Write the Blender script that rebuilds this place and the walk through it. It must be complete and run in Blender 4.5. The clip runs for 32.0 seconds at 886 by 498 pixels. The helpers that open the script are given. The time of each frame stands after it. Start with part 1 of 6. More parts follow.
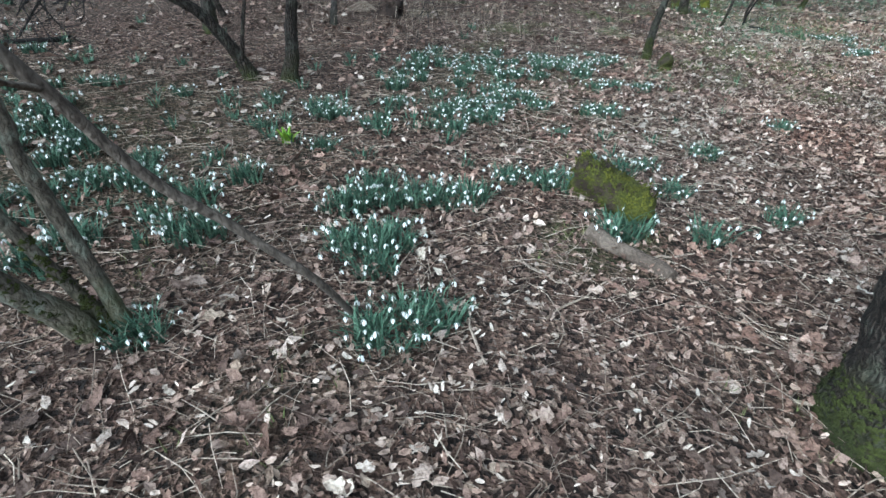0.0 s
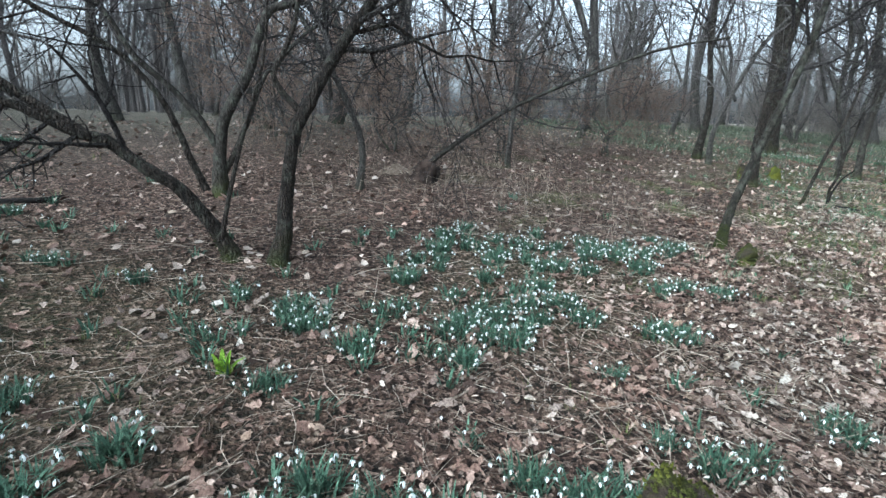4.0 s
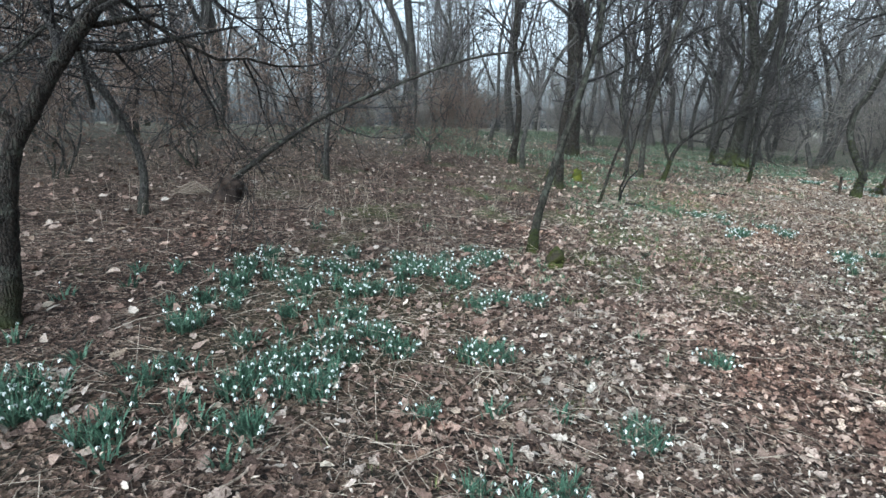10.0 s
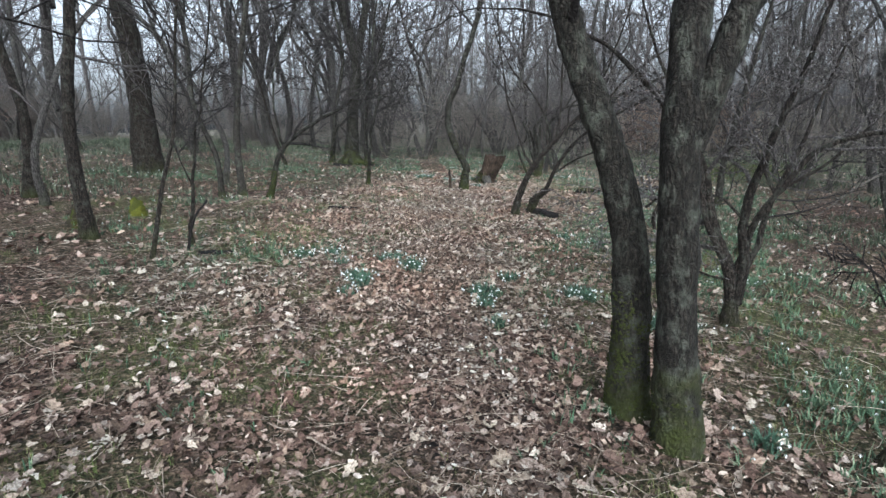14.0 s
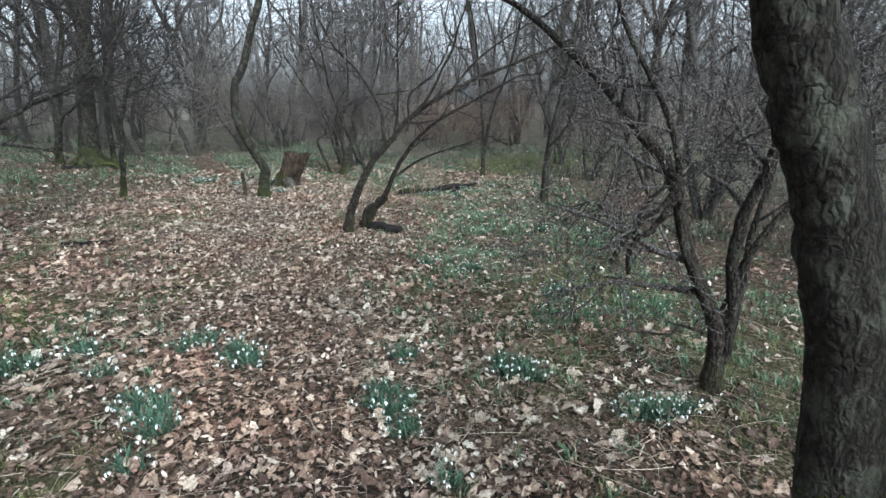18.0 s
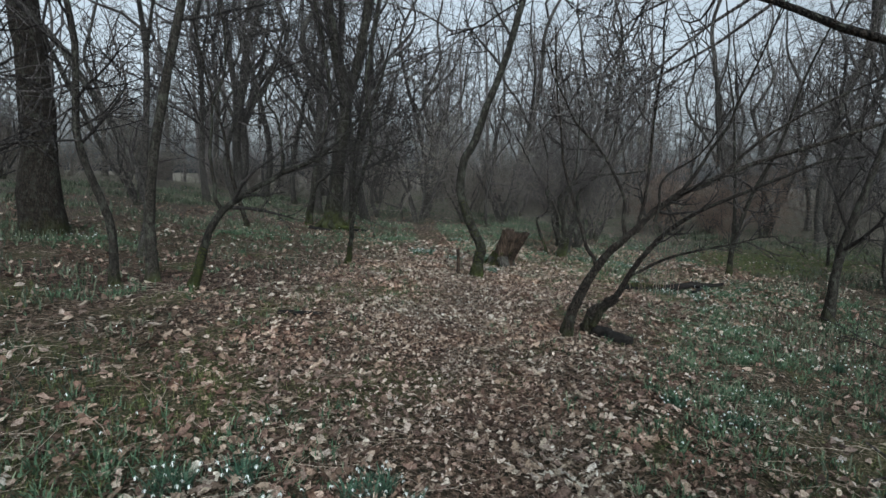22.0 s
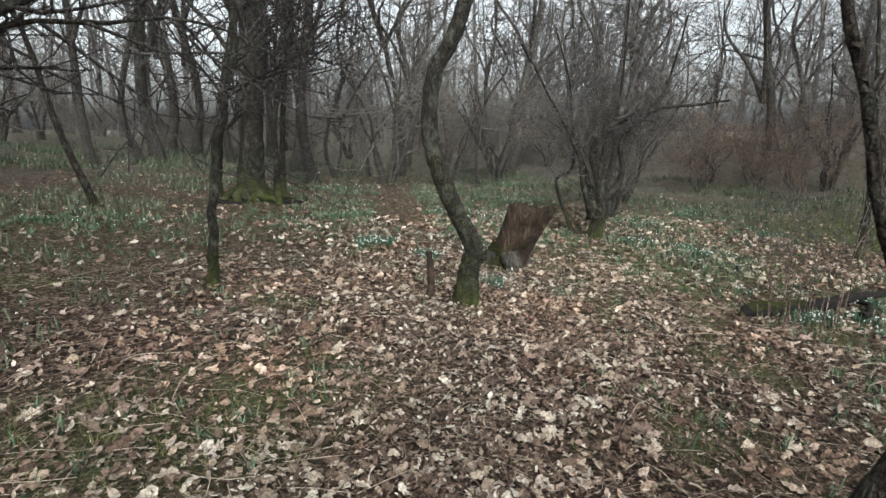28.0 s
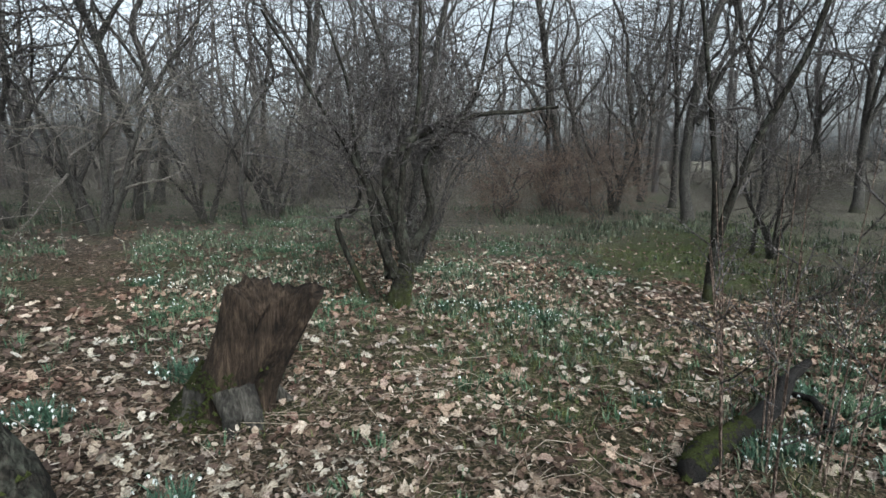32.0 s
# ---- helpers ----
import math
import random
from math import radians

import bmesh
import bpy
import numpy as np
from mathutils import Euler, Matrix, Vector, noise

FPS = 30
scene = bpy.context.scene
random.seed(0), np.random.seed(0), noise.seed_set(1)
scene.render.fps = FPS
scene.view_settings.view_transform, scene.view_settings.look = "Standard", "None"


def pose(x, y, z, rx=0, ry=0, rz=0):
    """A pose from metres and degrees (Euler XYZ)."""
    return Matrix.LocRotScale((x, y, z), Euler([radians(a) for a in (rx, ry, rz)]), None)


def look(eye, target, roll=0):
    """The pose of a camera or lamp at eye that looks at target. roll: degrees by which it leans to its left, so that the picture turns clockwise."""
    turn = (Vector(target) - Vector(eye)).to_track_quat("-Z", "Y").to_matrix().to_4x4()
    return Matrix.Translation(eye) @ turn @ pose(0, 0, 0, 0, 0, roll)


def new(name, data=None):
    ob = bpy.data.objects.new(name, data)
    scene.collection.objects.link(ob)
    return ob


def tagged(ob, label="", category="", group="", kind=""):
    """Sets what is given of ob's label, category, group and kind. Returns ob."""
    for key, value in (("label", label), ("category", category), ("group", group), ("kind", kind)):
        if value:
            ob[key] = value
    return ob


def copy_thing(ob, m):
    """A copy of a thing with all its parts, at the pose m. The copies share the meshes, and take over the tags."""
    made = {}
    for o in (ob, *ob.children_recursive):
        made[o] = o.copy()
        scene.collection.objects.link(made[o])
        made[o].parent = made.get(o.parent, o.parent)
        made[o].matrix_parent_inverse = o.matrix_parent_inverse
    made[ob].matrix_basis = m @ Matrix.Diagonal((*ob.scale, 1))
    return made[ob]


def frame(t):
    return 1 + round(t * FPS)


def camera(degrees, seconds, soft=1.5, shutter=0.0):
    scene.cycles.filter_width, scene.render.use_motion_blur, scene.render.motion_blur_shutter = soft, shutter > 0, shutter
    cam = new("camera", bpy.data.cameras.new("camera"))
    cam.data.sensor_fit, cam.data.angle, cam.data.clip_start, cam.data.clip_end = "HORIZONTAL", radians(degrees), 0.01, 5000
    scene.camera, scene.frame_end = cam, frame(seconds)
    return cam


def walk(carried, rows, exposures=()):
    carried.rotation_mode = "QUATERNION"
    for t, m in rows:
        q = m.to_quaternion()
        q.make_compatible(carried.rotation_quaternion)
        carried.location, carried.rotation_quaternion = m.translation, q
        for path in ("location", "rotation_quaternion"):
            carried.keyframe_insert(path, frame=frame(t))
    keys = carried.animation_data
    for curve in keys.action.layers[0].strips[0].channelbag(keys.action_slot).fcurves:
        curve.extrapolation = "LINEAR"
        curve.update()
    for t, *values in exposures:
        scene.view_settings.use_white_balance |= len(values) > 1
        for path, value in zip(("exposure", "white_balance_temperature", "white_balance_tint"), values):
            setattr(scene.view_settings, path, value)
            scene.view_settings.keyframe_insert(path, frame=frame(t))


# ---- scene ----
cam = camera(80.5, 32.0, soft=1.52)
# seconds, eye x, y, z, heading, pitch, lean to the left
ROWS = [
    (0.0, 0.708, -0.368, 1.354, 11.47, -28.68, -0.73),
    (0.5, 0.699, -0.049, 1.363, 14.42, -26.27, 0.00),
    (1.0, 0.763, 0.264, 1.381, 16.29, -27.78, 0.67),
    (1.5, 0.737, 0.492, 1.421, 17.74, -27.22, 0.12),
    (2.0, 0.704, 0.747, 1.480, 17.36, -26.76, 0.66),
    (2.5, 0.728, 0.893, 1.548, 18.83, -21.68, -0.52),
    (4.5, 0.640, 0.907, 1.515, 17.07, -13.77, 1.27),
    (5.0, 0.570, 0.827, 1.519, 28.14, -13.30, -0.18),
    (5.5, 0.432, 0.782, 1.511, 43.61, -13.37, -0.37),
    (6.0, 0.340, 0.655, 1.507, 53.08, -14.94, 0.35),
    (6.5, 0.322, 0.604, 1.516, 57.85, -14.74, 0.97),
    (7.0, 0.308, 0.560, 1.531, 58.11, -14.24, 1.63),
    (7.5, 0.295, 0.558, 1.551, 55.27, -13.29, 2.70),
    (8.0, 0.331, 0.693, 1.548, 47.08, -12.82, 0.12),
    (8.5, 0.473, 0.963, 1.517, 34.71, -13.42, -1.06),
    (9.0, 0.635, 1.028, 1.512, 21.83, -13.30, -0.71),
    (9.5, 0.768, 1.182, 1.539, 10.42, -13.27, -0.68),
    (10.0, 0.870, 1.319, 1.554, -0.24, -13.30, 0.63),
    (10.5, 1.045, 1.565, 1.566, -9.77, -12.23, 0.70),
    (11.0, 1.300, 1.908, 1.551, -20.67, -12.47, 0.56),
    (11.5, 1.637, 2.239, 1.532, -24.09, -14.57, 1.11),
    (12.0, 1.845, 2.533, 1.548, -26.02, -14.67, -0.26),
    (12.5, 1.985, 2.897, 1.584, -29.21, -12.05, -0.13),
    (13.0, 2.115, 3.216, 1.618, -32.10, -12.97, -1.65),
    (13.5, 2.390, 3.561, 1.629, -34.89, -14.47, -0.29),
    (14.0, 2.630, 3.856, 1.615, -36.99, -13.90, -1.93),
    (14.5, 2.802, 4.127, 1.628, -39.51, -15.13, -2.29),
    (16.5, 3.213, 5.240, 1.647, -50.16, -14.51, -1.01),
    (17.0, 3.380, 5.388, 1.651, -52.44, -13.77, -0.43),
    (17.5, 3.494, 5.558, 1.651, -59.62, -13.34, -0.73),
    (18.0, 3.529, 5.693, 1.645, -61.27, -15.64, -0.90),
    (18.5, 3.551, 5.768, 1.644, -55.90, -17.45, -0.78),
    (19.0, 3.741, 5.964, 1.661, -43.50, -16.16, -0.84),
    (19.5, 3.878, 6.066, 1.706, -36.92, -12.72, -0.28),
    (20.0, 3.900, 6.124, 1.756, -35.63, -5.47, -0.09),
    (20.5, 3.886, 6.175, 1.775, -35.57, -2.96, 1.03),
    (21.0, 3.899, 6.252, 1.768, -37.13, -4.15, 1.74),
    (21.5, 3.992, 6.357, 1.733, -39.21, -6.06, 1.47),
    (22.0, 4.240, 6.496, 1.704, -38.67, -7.81, 1.47),
    (22.5, 4.464, 6.628, 1.695, -42.25, -8.12, -0.34),
    (23.0, 4.655, 6.877, 1.657, -43.53, -8.01, 0.32),
    (23.5, 4.864, 7.157, 1.627, -44.02, -10.20, -0.14),
    (24.0, 5.156, 7.408, 1.593, -41.33, -9.39, 0.31),
    (24.5, 5.399, 7.664, 1.584, -42.81, -11.87, 0.32),
    (25.0, 5.634, 7.977, 1.581, -42.56, -10.00, -0.31),
    (25.5, 5.837, 8.233, 1.574, -39.43, -9.48, -1.79),
    (27.5, 6.812, 9.405, 1.564, -39.37, -9.53, -0.61),
    (28.0, 7.092, 9.611, 1.552, -39.80, -12.98, 0.19),
    (28.5, 7.278, 9.891, 1.552, -43.11, -11.56, 2.22),
    (29.0, 7.489, 10.139, 1.567, -48.92, -12.60, 0.11),
    (29.5, 7.831, 10.309, 1.576, -47.64, -7.72, -0.75),
    (30.0, 8.211, 10.536, 1.556, -51.34, -10.33, 0.25),
    (30.5, 8.558, 10.829, 1.534, -58.68, -8.34, 0.63),
    (31.0, 8.895, 10.980, 1.499, -59.74, -8.69, -0.04),
    (31.5, 9.259, 11.053, 1.459, -60.13, -10.74, -1.67),
    (32.0, 9.497, 11.220, 1.406, -61.18, -9.65, -0.20),
]


def view(x, y, z, heading, pitch, lean):
    h, p = radians(heading), radians(pitch)
    ahead = Vector((-math.sin(h) * math.cos(p), math.cos(h) * math.cos(p), math.sin(p)))
    return look(Vector((x, y, z)), Vector((x, y, z)) + ahead, lean)


EXPOSURE = [(0.0, -0.04, 5180, -1), (2.0, 0.08, 5250, 1), (5.0, 0.28, 5350, -1), (6.5, 0.46, 5650, 1), (8.0, 0.44, 5600, 3), (9.0, 0.26, 5400, -2), (11.0, -0.08, 5300, 0), (14.0, -0.14, 5550, 5), (17.0, -0.04, 5600, 3), (19.4, 0.0, 5450, 1), (20.0, -0.24, 5600, 1), (20.6, -1.14, 5650, 1), (21.4, -1.14, 5650, 1), (22.0, -0.92, 5650, 1), (23.0, -0.57, 5850, 1), (24.0, -0.4, 5950, 2), (25.0, -0.25, 6150, 3), (28.0, -0.22, 6150, 3), (30.0, -0.37, 5900, 2), (31.0, -0.47, 5800, 1), (32.0, -0.38, 5800, 1)]
BASE_STOPS = 1.2
walk(cam, [(r[0], view(*r[1:])) for r in ROWS], [(t, s + BASE_STOPS, k, tint) for t, s, k, tint in EXPOSURE])

# ---- world and light: an overcast afternoon ----
SUN_UP, SUN_ROUND = 38.0, 210.0
world = bpy.data.worlds.new("overcast_sky")
scene.world = world
world.use_nodes = True
wn = world.node_tree
wn.nodes.clear()
sky = wn.nodes.new("ShaderNodeTexSky")
sky.sky_type = "NISHITA"
sky.sun_disc = False
sky.sun_elevation, sky.sun_rotation = radians(SUN_UP), radians(SUN_ROUND)
sky.air_density, sky.dust_density, sky.ozone_density = 1.0, 5.0, 0.5
back = wn.nodes.new("ShaderNodeBackground")
back.inputs["Strength"].default_value = 0.165
wout = wn.nodes.new("ShaderNodeOutputWorld")
cloud = wn.nodes.new("ShaderNodeHueSaturation")
cloud.inputs["Saturation"].default_value = 0.165
wn.links.new(sky.outputs["Color"], cloud.inputs["Color"])
wn.links.new(cloud.outputs["Color"], back.inputs["Color"])
wn.links.new(back.outputs["Background"], wout.inputs["Surface"])
sun_data = bpy.data.lights.new("sun", "SUN")
sun_data.energy, sun_data.angle, sun_data.color = 0.35, radians(25), (1.0, 0.96, 0.9)
sun = new("sun", sun_data)
a, e = radians(SUN_ROUND), radians(SUN_UP)
sun.matrix_world = look((0, 0, 30), Vector((0, 0, 30)) - Vector((math.sin(a) * math.cos(e), math.cos(a) * math.cos(e), math.sin(e))))


# ---- materials ----
def nodes_of(name, rough=0.9, sheen=None):
    m = bpy.data.materials.new(name)
    m.use_nodes = True
    nt = m.node_tree
    b = nt.nodes["Principled BSDF"]
    b.inputs["Roughness"].default_value = rough
    b.inputs["Specular IOR Level"].default_value = 0.25
    return m, nt, b


def noise_node(nt, scale, detail=4.0, rough=0.55, stretch=None, space="Object"):
    co = nt.nodes.new("ShaderNodeTexCoord")
    mp = nt.nodes.new("ShaderNodeMapping")
    if stretch:
        mp.inputs["Scale"].default_value = stretch
    no = nt.nodes.new("ShaderNodeTexNoise")
    no.inputs["Scale"].default_value, no.inputs["Detail"].default_value, no.inputs["Roughness"].default_value = scale, detail, rough
    nt.links.new(co.outputs[space], mp.inputs["Vector"])
    nt.links.new(mp.outputs["Vector"], no.inputs["Vector"])
    return no


def ramp_node(nt, source, stops):
    r = nt.nodes.new("ShaderNodeValToRGB")
    while len(r.color_ramp.elements) < len(stops):
        r.color_ramp.elements.new(0.5)
    for el, (at, col) in zip(r.color_ramp.elements, stops):
        el.position, el.color = at, (*col, 1.0)
    nt.links.new(source, r.inputs["Fac"])
    return r


def mix_node(nt, fac, a_out, b_out, kind="MIX"):
    mx = nt.nodes.new("ShaderNodeMix")
    mx.data_type, mx.blend_type = "RGBA", kind
    if isinstance(fac, float):
        mx.inputs[0].default_value = fac
    else:
        nt.links.new(fac, mx.inputs[0])
    for out, slot in ((a_out, 6), (b_out, 7)):
        if isinstance(out, tuple):
            mx.inputs[slot].default_value = (*out, 1.0)
        else:
            nt.links.new(out, mx.inputs[slot])
    return mx.outputs[2]


def calc(nt, op, a_in, b_in=None, c_in=None):
    n = nt.nodes.new("ShaderNodeMath")
    n.operation = op
    n.use_clamp = op in ("MULTIPLY", "SUBTRACT", "MULTIPLY_ADD")
    for i, v in enumerate((a_in, b_in, c_in)):
        if v is None:
            continue
        if isinstance(v, (int, float)):
            n.inputs[i].default_value = v
        else:
            nt.links.new(v, n.inputs[i])
    return n.outputs[0]


def bump_to(nt, b, height, strength, distance):
    bp = nt.nodes.new("ShaderNodeBump")
    bp.inputs["Strength"].default_value, bp.inputs["Distance"].default_value = strength, distance
    nt.links.new(height, bp.inputs["Height"])
    nt.links.new(bp.outputs["Normal"], b.inputs["Normal"])


def bark(name, dark, mid, pale, moss_to=0.0, moss_amount=0.0, lichen=0.0, rough=1.0):
    """Furrowed bark, grey lichen in patches, moss about the foot."""
    m, nt, b = nodes_of(name, 0.92)
    furrow = noise_node(nt, 55.0, 6.0, 0.7, (1.0, 1.0, 0.45))
    col = ramp_node(nt, furrow.outputs["Fac"], [(0.36, dark), (0.52, mid), (0.7, pale)]).outputs["Color"]
    plates = nt.nodes.new("ShaderNodeTexVoronoi")
    plates.feature = "DISTANCE_TO_EDGE"
    plates.inputs["Scale"].default_value = 42.0
    warp = nt.nodes.new("ShaderNodeVectorMath")
    warp.operation = "MULTIPLY_ADD"
    warp.inputs[1].default_value = (0.05, 0.05, 0.1)
    nt.links.new(noise_node(nt, 14.0, 3.0).outputs["Color"], warp.inputs[0])
    long_co = nt.nodes.new("ShaderNodeMapping")
    long_co.inputs["Scale"].default_value = (1.0, 1.0, 0.34)
    nt.links.new(nt.nodes.new("ShaderNodeTexCoord").outputs["Object"], long_co.inputs["Vector"])
    nt.links.new(long_co.outputs["Vector"], warp.inputs[2])
    nt.links.new(warp.outputs[0], plates.inputs["Vector"])
    crack = ramp_node(nt, plates.outputs["Distance"], [(0.02, (0.3, 0.28, 0.27)), (0.2, (1.1, 1.1, 1.1))]).outputs["Color"]
    col = mix_node(nt, 0.85 * rough, col, crack, "MULTIPLY")
    rnd = nt.nodes.new("ShaderNodeObjectInfo").outputs["Random"]
    tint = ramp_node(nt, rnd, [(0.0, (0.78, 0.74, 0.72)), (1.0, (1.15, 1.12, 1.08))]).outputs["Color"]
    col = mix_node(nt, 1.0, col, tint, "MULTIPLY")
    if lichen:
        spots = noise_node(nt, 13.0, 5.0, 0.68, (1.0, 1.0, 0.7))
        f = ramp_node(nt, spots.outputs["Fac"], [(0.5, (0, 0, 0)), (0.64, (lichen, lichen, lichen))]).outputs["Color"]
        col = mix_node(nt, f, col, (0.19, 0.2, 0.155))
    if moss_to:
        co = nt.nodes.new("ShaderNodeTexCoord")
        sep = nt.nodes.new("ShaderNodeSeparateXYZ")
        nt.links.new(co.outputs["Object"], sep.inputs["Vector"])
        patch = noise_node(nt, 5.0, 4.0, 0.6)
        high = calc(nt, "DIVIDE", sep.outputs["Z"], moss_to)
        f = calc(nt, "SUBTRACT", calc(nt, "MULTIPLY_ADD", patch.outputs["Fac"], 2.4, -0.55), high)
        f = calc(nt, "MULTIPLY", f, moss_amount)
        col = mix_node(nt, f, col, (0.06, 0.07, 0.016))
    nt.links.new(col, b.inputs["Base Color"])
    fine = noise_node(nt, 60.0, 4.0, 0.6, (1.0, 1.0, 0.3))
    h = calc(nt, "ADD", furrow.outputs["Fac"], calc(nt, "MULTIPLY", fine.outputs["Fac"], 0.4))
    h = calc(nt, "ADD", h, calc(nt, "MULTIPLY", plates.outputs["Distance"], 2.0))
    bump_to(nt, b, h, rough, 0.03 * rough)
    return m


BARK_DARK = bark("bark_dark", (0.015, 0.012, 0.01), (0.044, 0.035, 0.028), (0.09, 0.074, 0.06), 0.4, 0.6, 0.25)
BARK_GREY = bark("bark_grey", (0.015, 0.013, 0.011), (0.042, 0.037, 0.031), (0.085, 0.077, 0.065), 0.35, 0.7, 0.28, 0.7)
BARK_MOSSY = bark("bark_mossy", (0.01, 0.009, 0.007), (0.027, 0.024, 0.019), (0.058, 0.051, 0.041), 0.6, 0.95, 0.26, 0.7)
BARK_ELDER = bark("bark_elder", (0.05, 0.044, 0.034), (0.115, 0.103, 0.08), (0.19, 0.174, 0.138), 0.5, 0.6, 0.6, 0.5)
# Bark of the wood, paled beyond the near trees: haze put into colour.
BARK_HAZED = bark("bark_hazed", (0.048, 0.044, 0.041), (0.11, 0.102, 0.096), (0.185, 0.174, 0.164), 0.5, 0.4, 0.3)
BARK_PALE = bark("bark_pale", (0.06, 0.05, 0.041), (0.12, 0.103, 0.086), (0.19, 0.168, 0.142), rough=0.4)
TWIG = bark("twig_bark", (0.036, 0.032, 0.031), (0.075, 0.068, 0.065), (0.13, 0.119, 0.114))
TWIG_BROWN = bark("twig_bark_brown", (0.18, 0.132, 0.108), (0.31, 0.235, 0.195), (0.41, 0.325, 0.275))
# Twig colour lightened to carry the haze over the wood.
TWIG_HAZED = bark("twig_bark_hazed", (0.12, 0.111, 0.108), (0.215, 0.2, 0.196), (0.31, 0.292, 0.286))
# Thicket twigs paled too, with haze mixed into their colour.
TWIG_THICKET_HAZED = bark("twig_bark_thicket_hazed", (0.17, 0.155, 0.138), (0.29, 0.265, 0.238), (0.4, 0.37, 0.338))


def fibrous(name, dark, mid, pale):
    """Rotting wood split into upright fibres, with dark cracks."""
    m, nt, b = nodes_of(name, 0.95)
    fibre = noise_node(nt, 60.0, 5.0, 0.7, (1.0, 1.0, 0.09))
    blotch = noise_node(nt, 5.0, 4.0, 0.65)
    col = ramp_node(nt, fibre.outputs["Fac"], [(0.34, dark), (0.5, mid), (0.68, pale)]).outputs["Color"]
    tone = ramp_node(nt, blotch.outputs["Fac"], [(0.38, (0.35, 0.33, 0.32)), (0.6, (1.1, 1.05, 1.0))]).outputs["Color"]
    nt.links.new(mix_node(nt, 1.0, col, tone, "MULTIPLY"), b.inputs["Base Color"])
    bump_to(nt, b, calc(nt, "ADD", fibre.outputs["Fac"], blotch.outputs["Fac"]), 1.0, 0.04)
    return m


FIBRE = fibrous("fibrous_rotten_wood", (0.018, 0.013, 0.01), (0.06, 0.042, 0.03), (0.13, 0.097, 0.072))
FIBRE_GREY = fibrous("weathered_grey_wood", (0.04, 0.037, 0.032), (0.1, 0.094, 0.084), (0.19, 0.18, 0.162))


def litter(name, stops, rough=0.8, zoned=False):
    """Dead leaves and straws: each one of a tone of its own, veined and blotched."""
    m, nt, b = nodes_of(name, rough)
    rnd = nt.nodes.new("ShaderNodeNewGeometry").outputs["Random Per Island"]
    col = ramp_node(nt, rnd, stops).outputs["Color"]
    blot = noise_node(nt, 75.0, 5.0, 0.7)
    tone = ramp_node(nt, blot.outputs["Fac"], [(0.36, (0.52, 0.46, 0.43)), (0.52, (1.16, 1.11, 1.08)), (0.66, (1.5, 1.44, 1.4))]).outputs["Color"]
    col = mix_node(nt, 1.0, col, tone, "MULTIPLY")
    broad = ramp_node(nt, noise_node(nt, 0.85, 3.0, 0.6).outputs["Fac"], [(0.34, (1.08, 0.96, 0.9)), (0.5, (0.98, 0.98, 0.97)), (0.66, (0.9, 1.0, 1.02))]).outputs["Color"]
    damp = ramp_node(nt, noise_node(nt, 3.4, 4.0, 0.65).outputs["Fac"], [(0.32, (0.72, 0.7, 0.68)), (0.5, (1.02, 1.02, 1.02)), (0.68, (1.22, 1.21, 1.2))]).outputs["Color"]
    if zoned:
        col = mix_node(nt, 1.0, mix_node(nt, 1.0, col, broad, "MULTIPLY"), damp, "MULTIPLY")
    nt.links.new(col, b.inputs["Base Color"])
    bump_to(nt, b, blot.outputs["Fac"], 0.9, 0.012)
    return m


LEAF_OAK = litter("oak_leaf", [(0.0, (0.075, 0.05, 0.037)), (0.25, (0.16, 0.112, 0.084)), (0.5, (0.29, 0.22, 0.168)), (0.78, (0.42, 0.352, 0.285)), (1.0, (0.54, 0.485, 0.415))], zoned=True)
LEAF_ROTTEN = litter("rotten_leaf", [(0.0, (0.055, 0.037, 0.03)), (0.35, (0.15, 0.1, 0.08)), (0.65, (0.245, 0.176, 0.145)), (0.88, (0.35, 0.285, 0.245)), (1.0, (0.46, 0.4, 0.35))], zoned=True)
LEAF_CRUMB = litter("crumbled_leaf", [(0.0, (0.05, 0.035, 0.028)), (0.4, (0.15, 0.1, 0.078)), (0.7, (0.28, 0.208, 0.168)), (0.9, (0.42, 0.355, 0.3)), (1.0, (0.56, 0.5, 0.44))], zoned=True)
STRAW = litter("dry_straw", [(0.0, (0.13, 0.1, 0.08)), (0.5, (0.27, 0.225, 0.18)), (1.0, (0.5, 0.44, 0.36))])
GREEN = litter("snowdrop_leaf", [(0.0, (0.03, 0.068, 0.044)), (0.5, (0.062, 0.12, 0.078)), (1.0, (0.115, 0.19, 0.13))], 0.5)
GREEN_DULL = litter("dull_snowdrop_leaf", [(0.0, (0.032, 0.062, 0.034)), (0.45, (0.075, 0.135, 0.078)), (0.8, (0.13, 0.2, 0.12)), (1.0, (0.22, 0.27, 0.17))], 0.55)
GREEN_FAR = litter("browner_snowdrop_leaf", [(0.0, (0.035, 0.05, 0.032)), (0.5, (0.08, 0.105, 0.066)), (1.0, (0.17, 0.185, 0.13))], 0.6)
GRASS = litter("grass_blade", [(0.0, (0.06, 0.08, 0.02)), (0.5, (0.1, 0.13, 0.04)), (1.0, (0.2, 0.2, 0.09))], 0.6)
FRESH = litter("fresh_leaf", [(0.0, (0.1, 0.2, 0.015)), (1.0, (0.2, 0.33, 0.03))], 0.5)
PETAL, pnt, pb = nodes_of("snowdrop_petal", 0.5)
pcol = ramp_node(pnt, noise_node(pnt, 30.0).outputs["Fac"], [(0.3, (0.6, 0.63, 0.6)), (0.7, (0.76, 0.77, 0.75))])
pnt.links.new(pcol.outputs["Color"], pb.inputs["Base Color"])


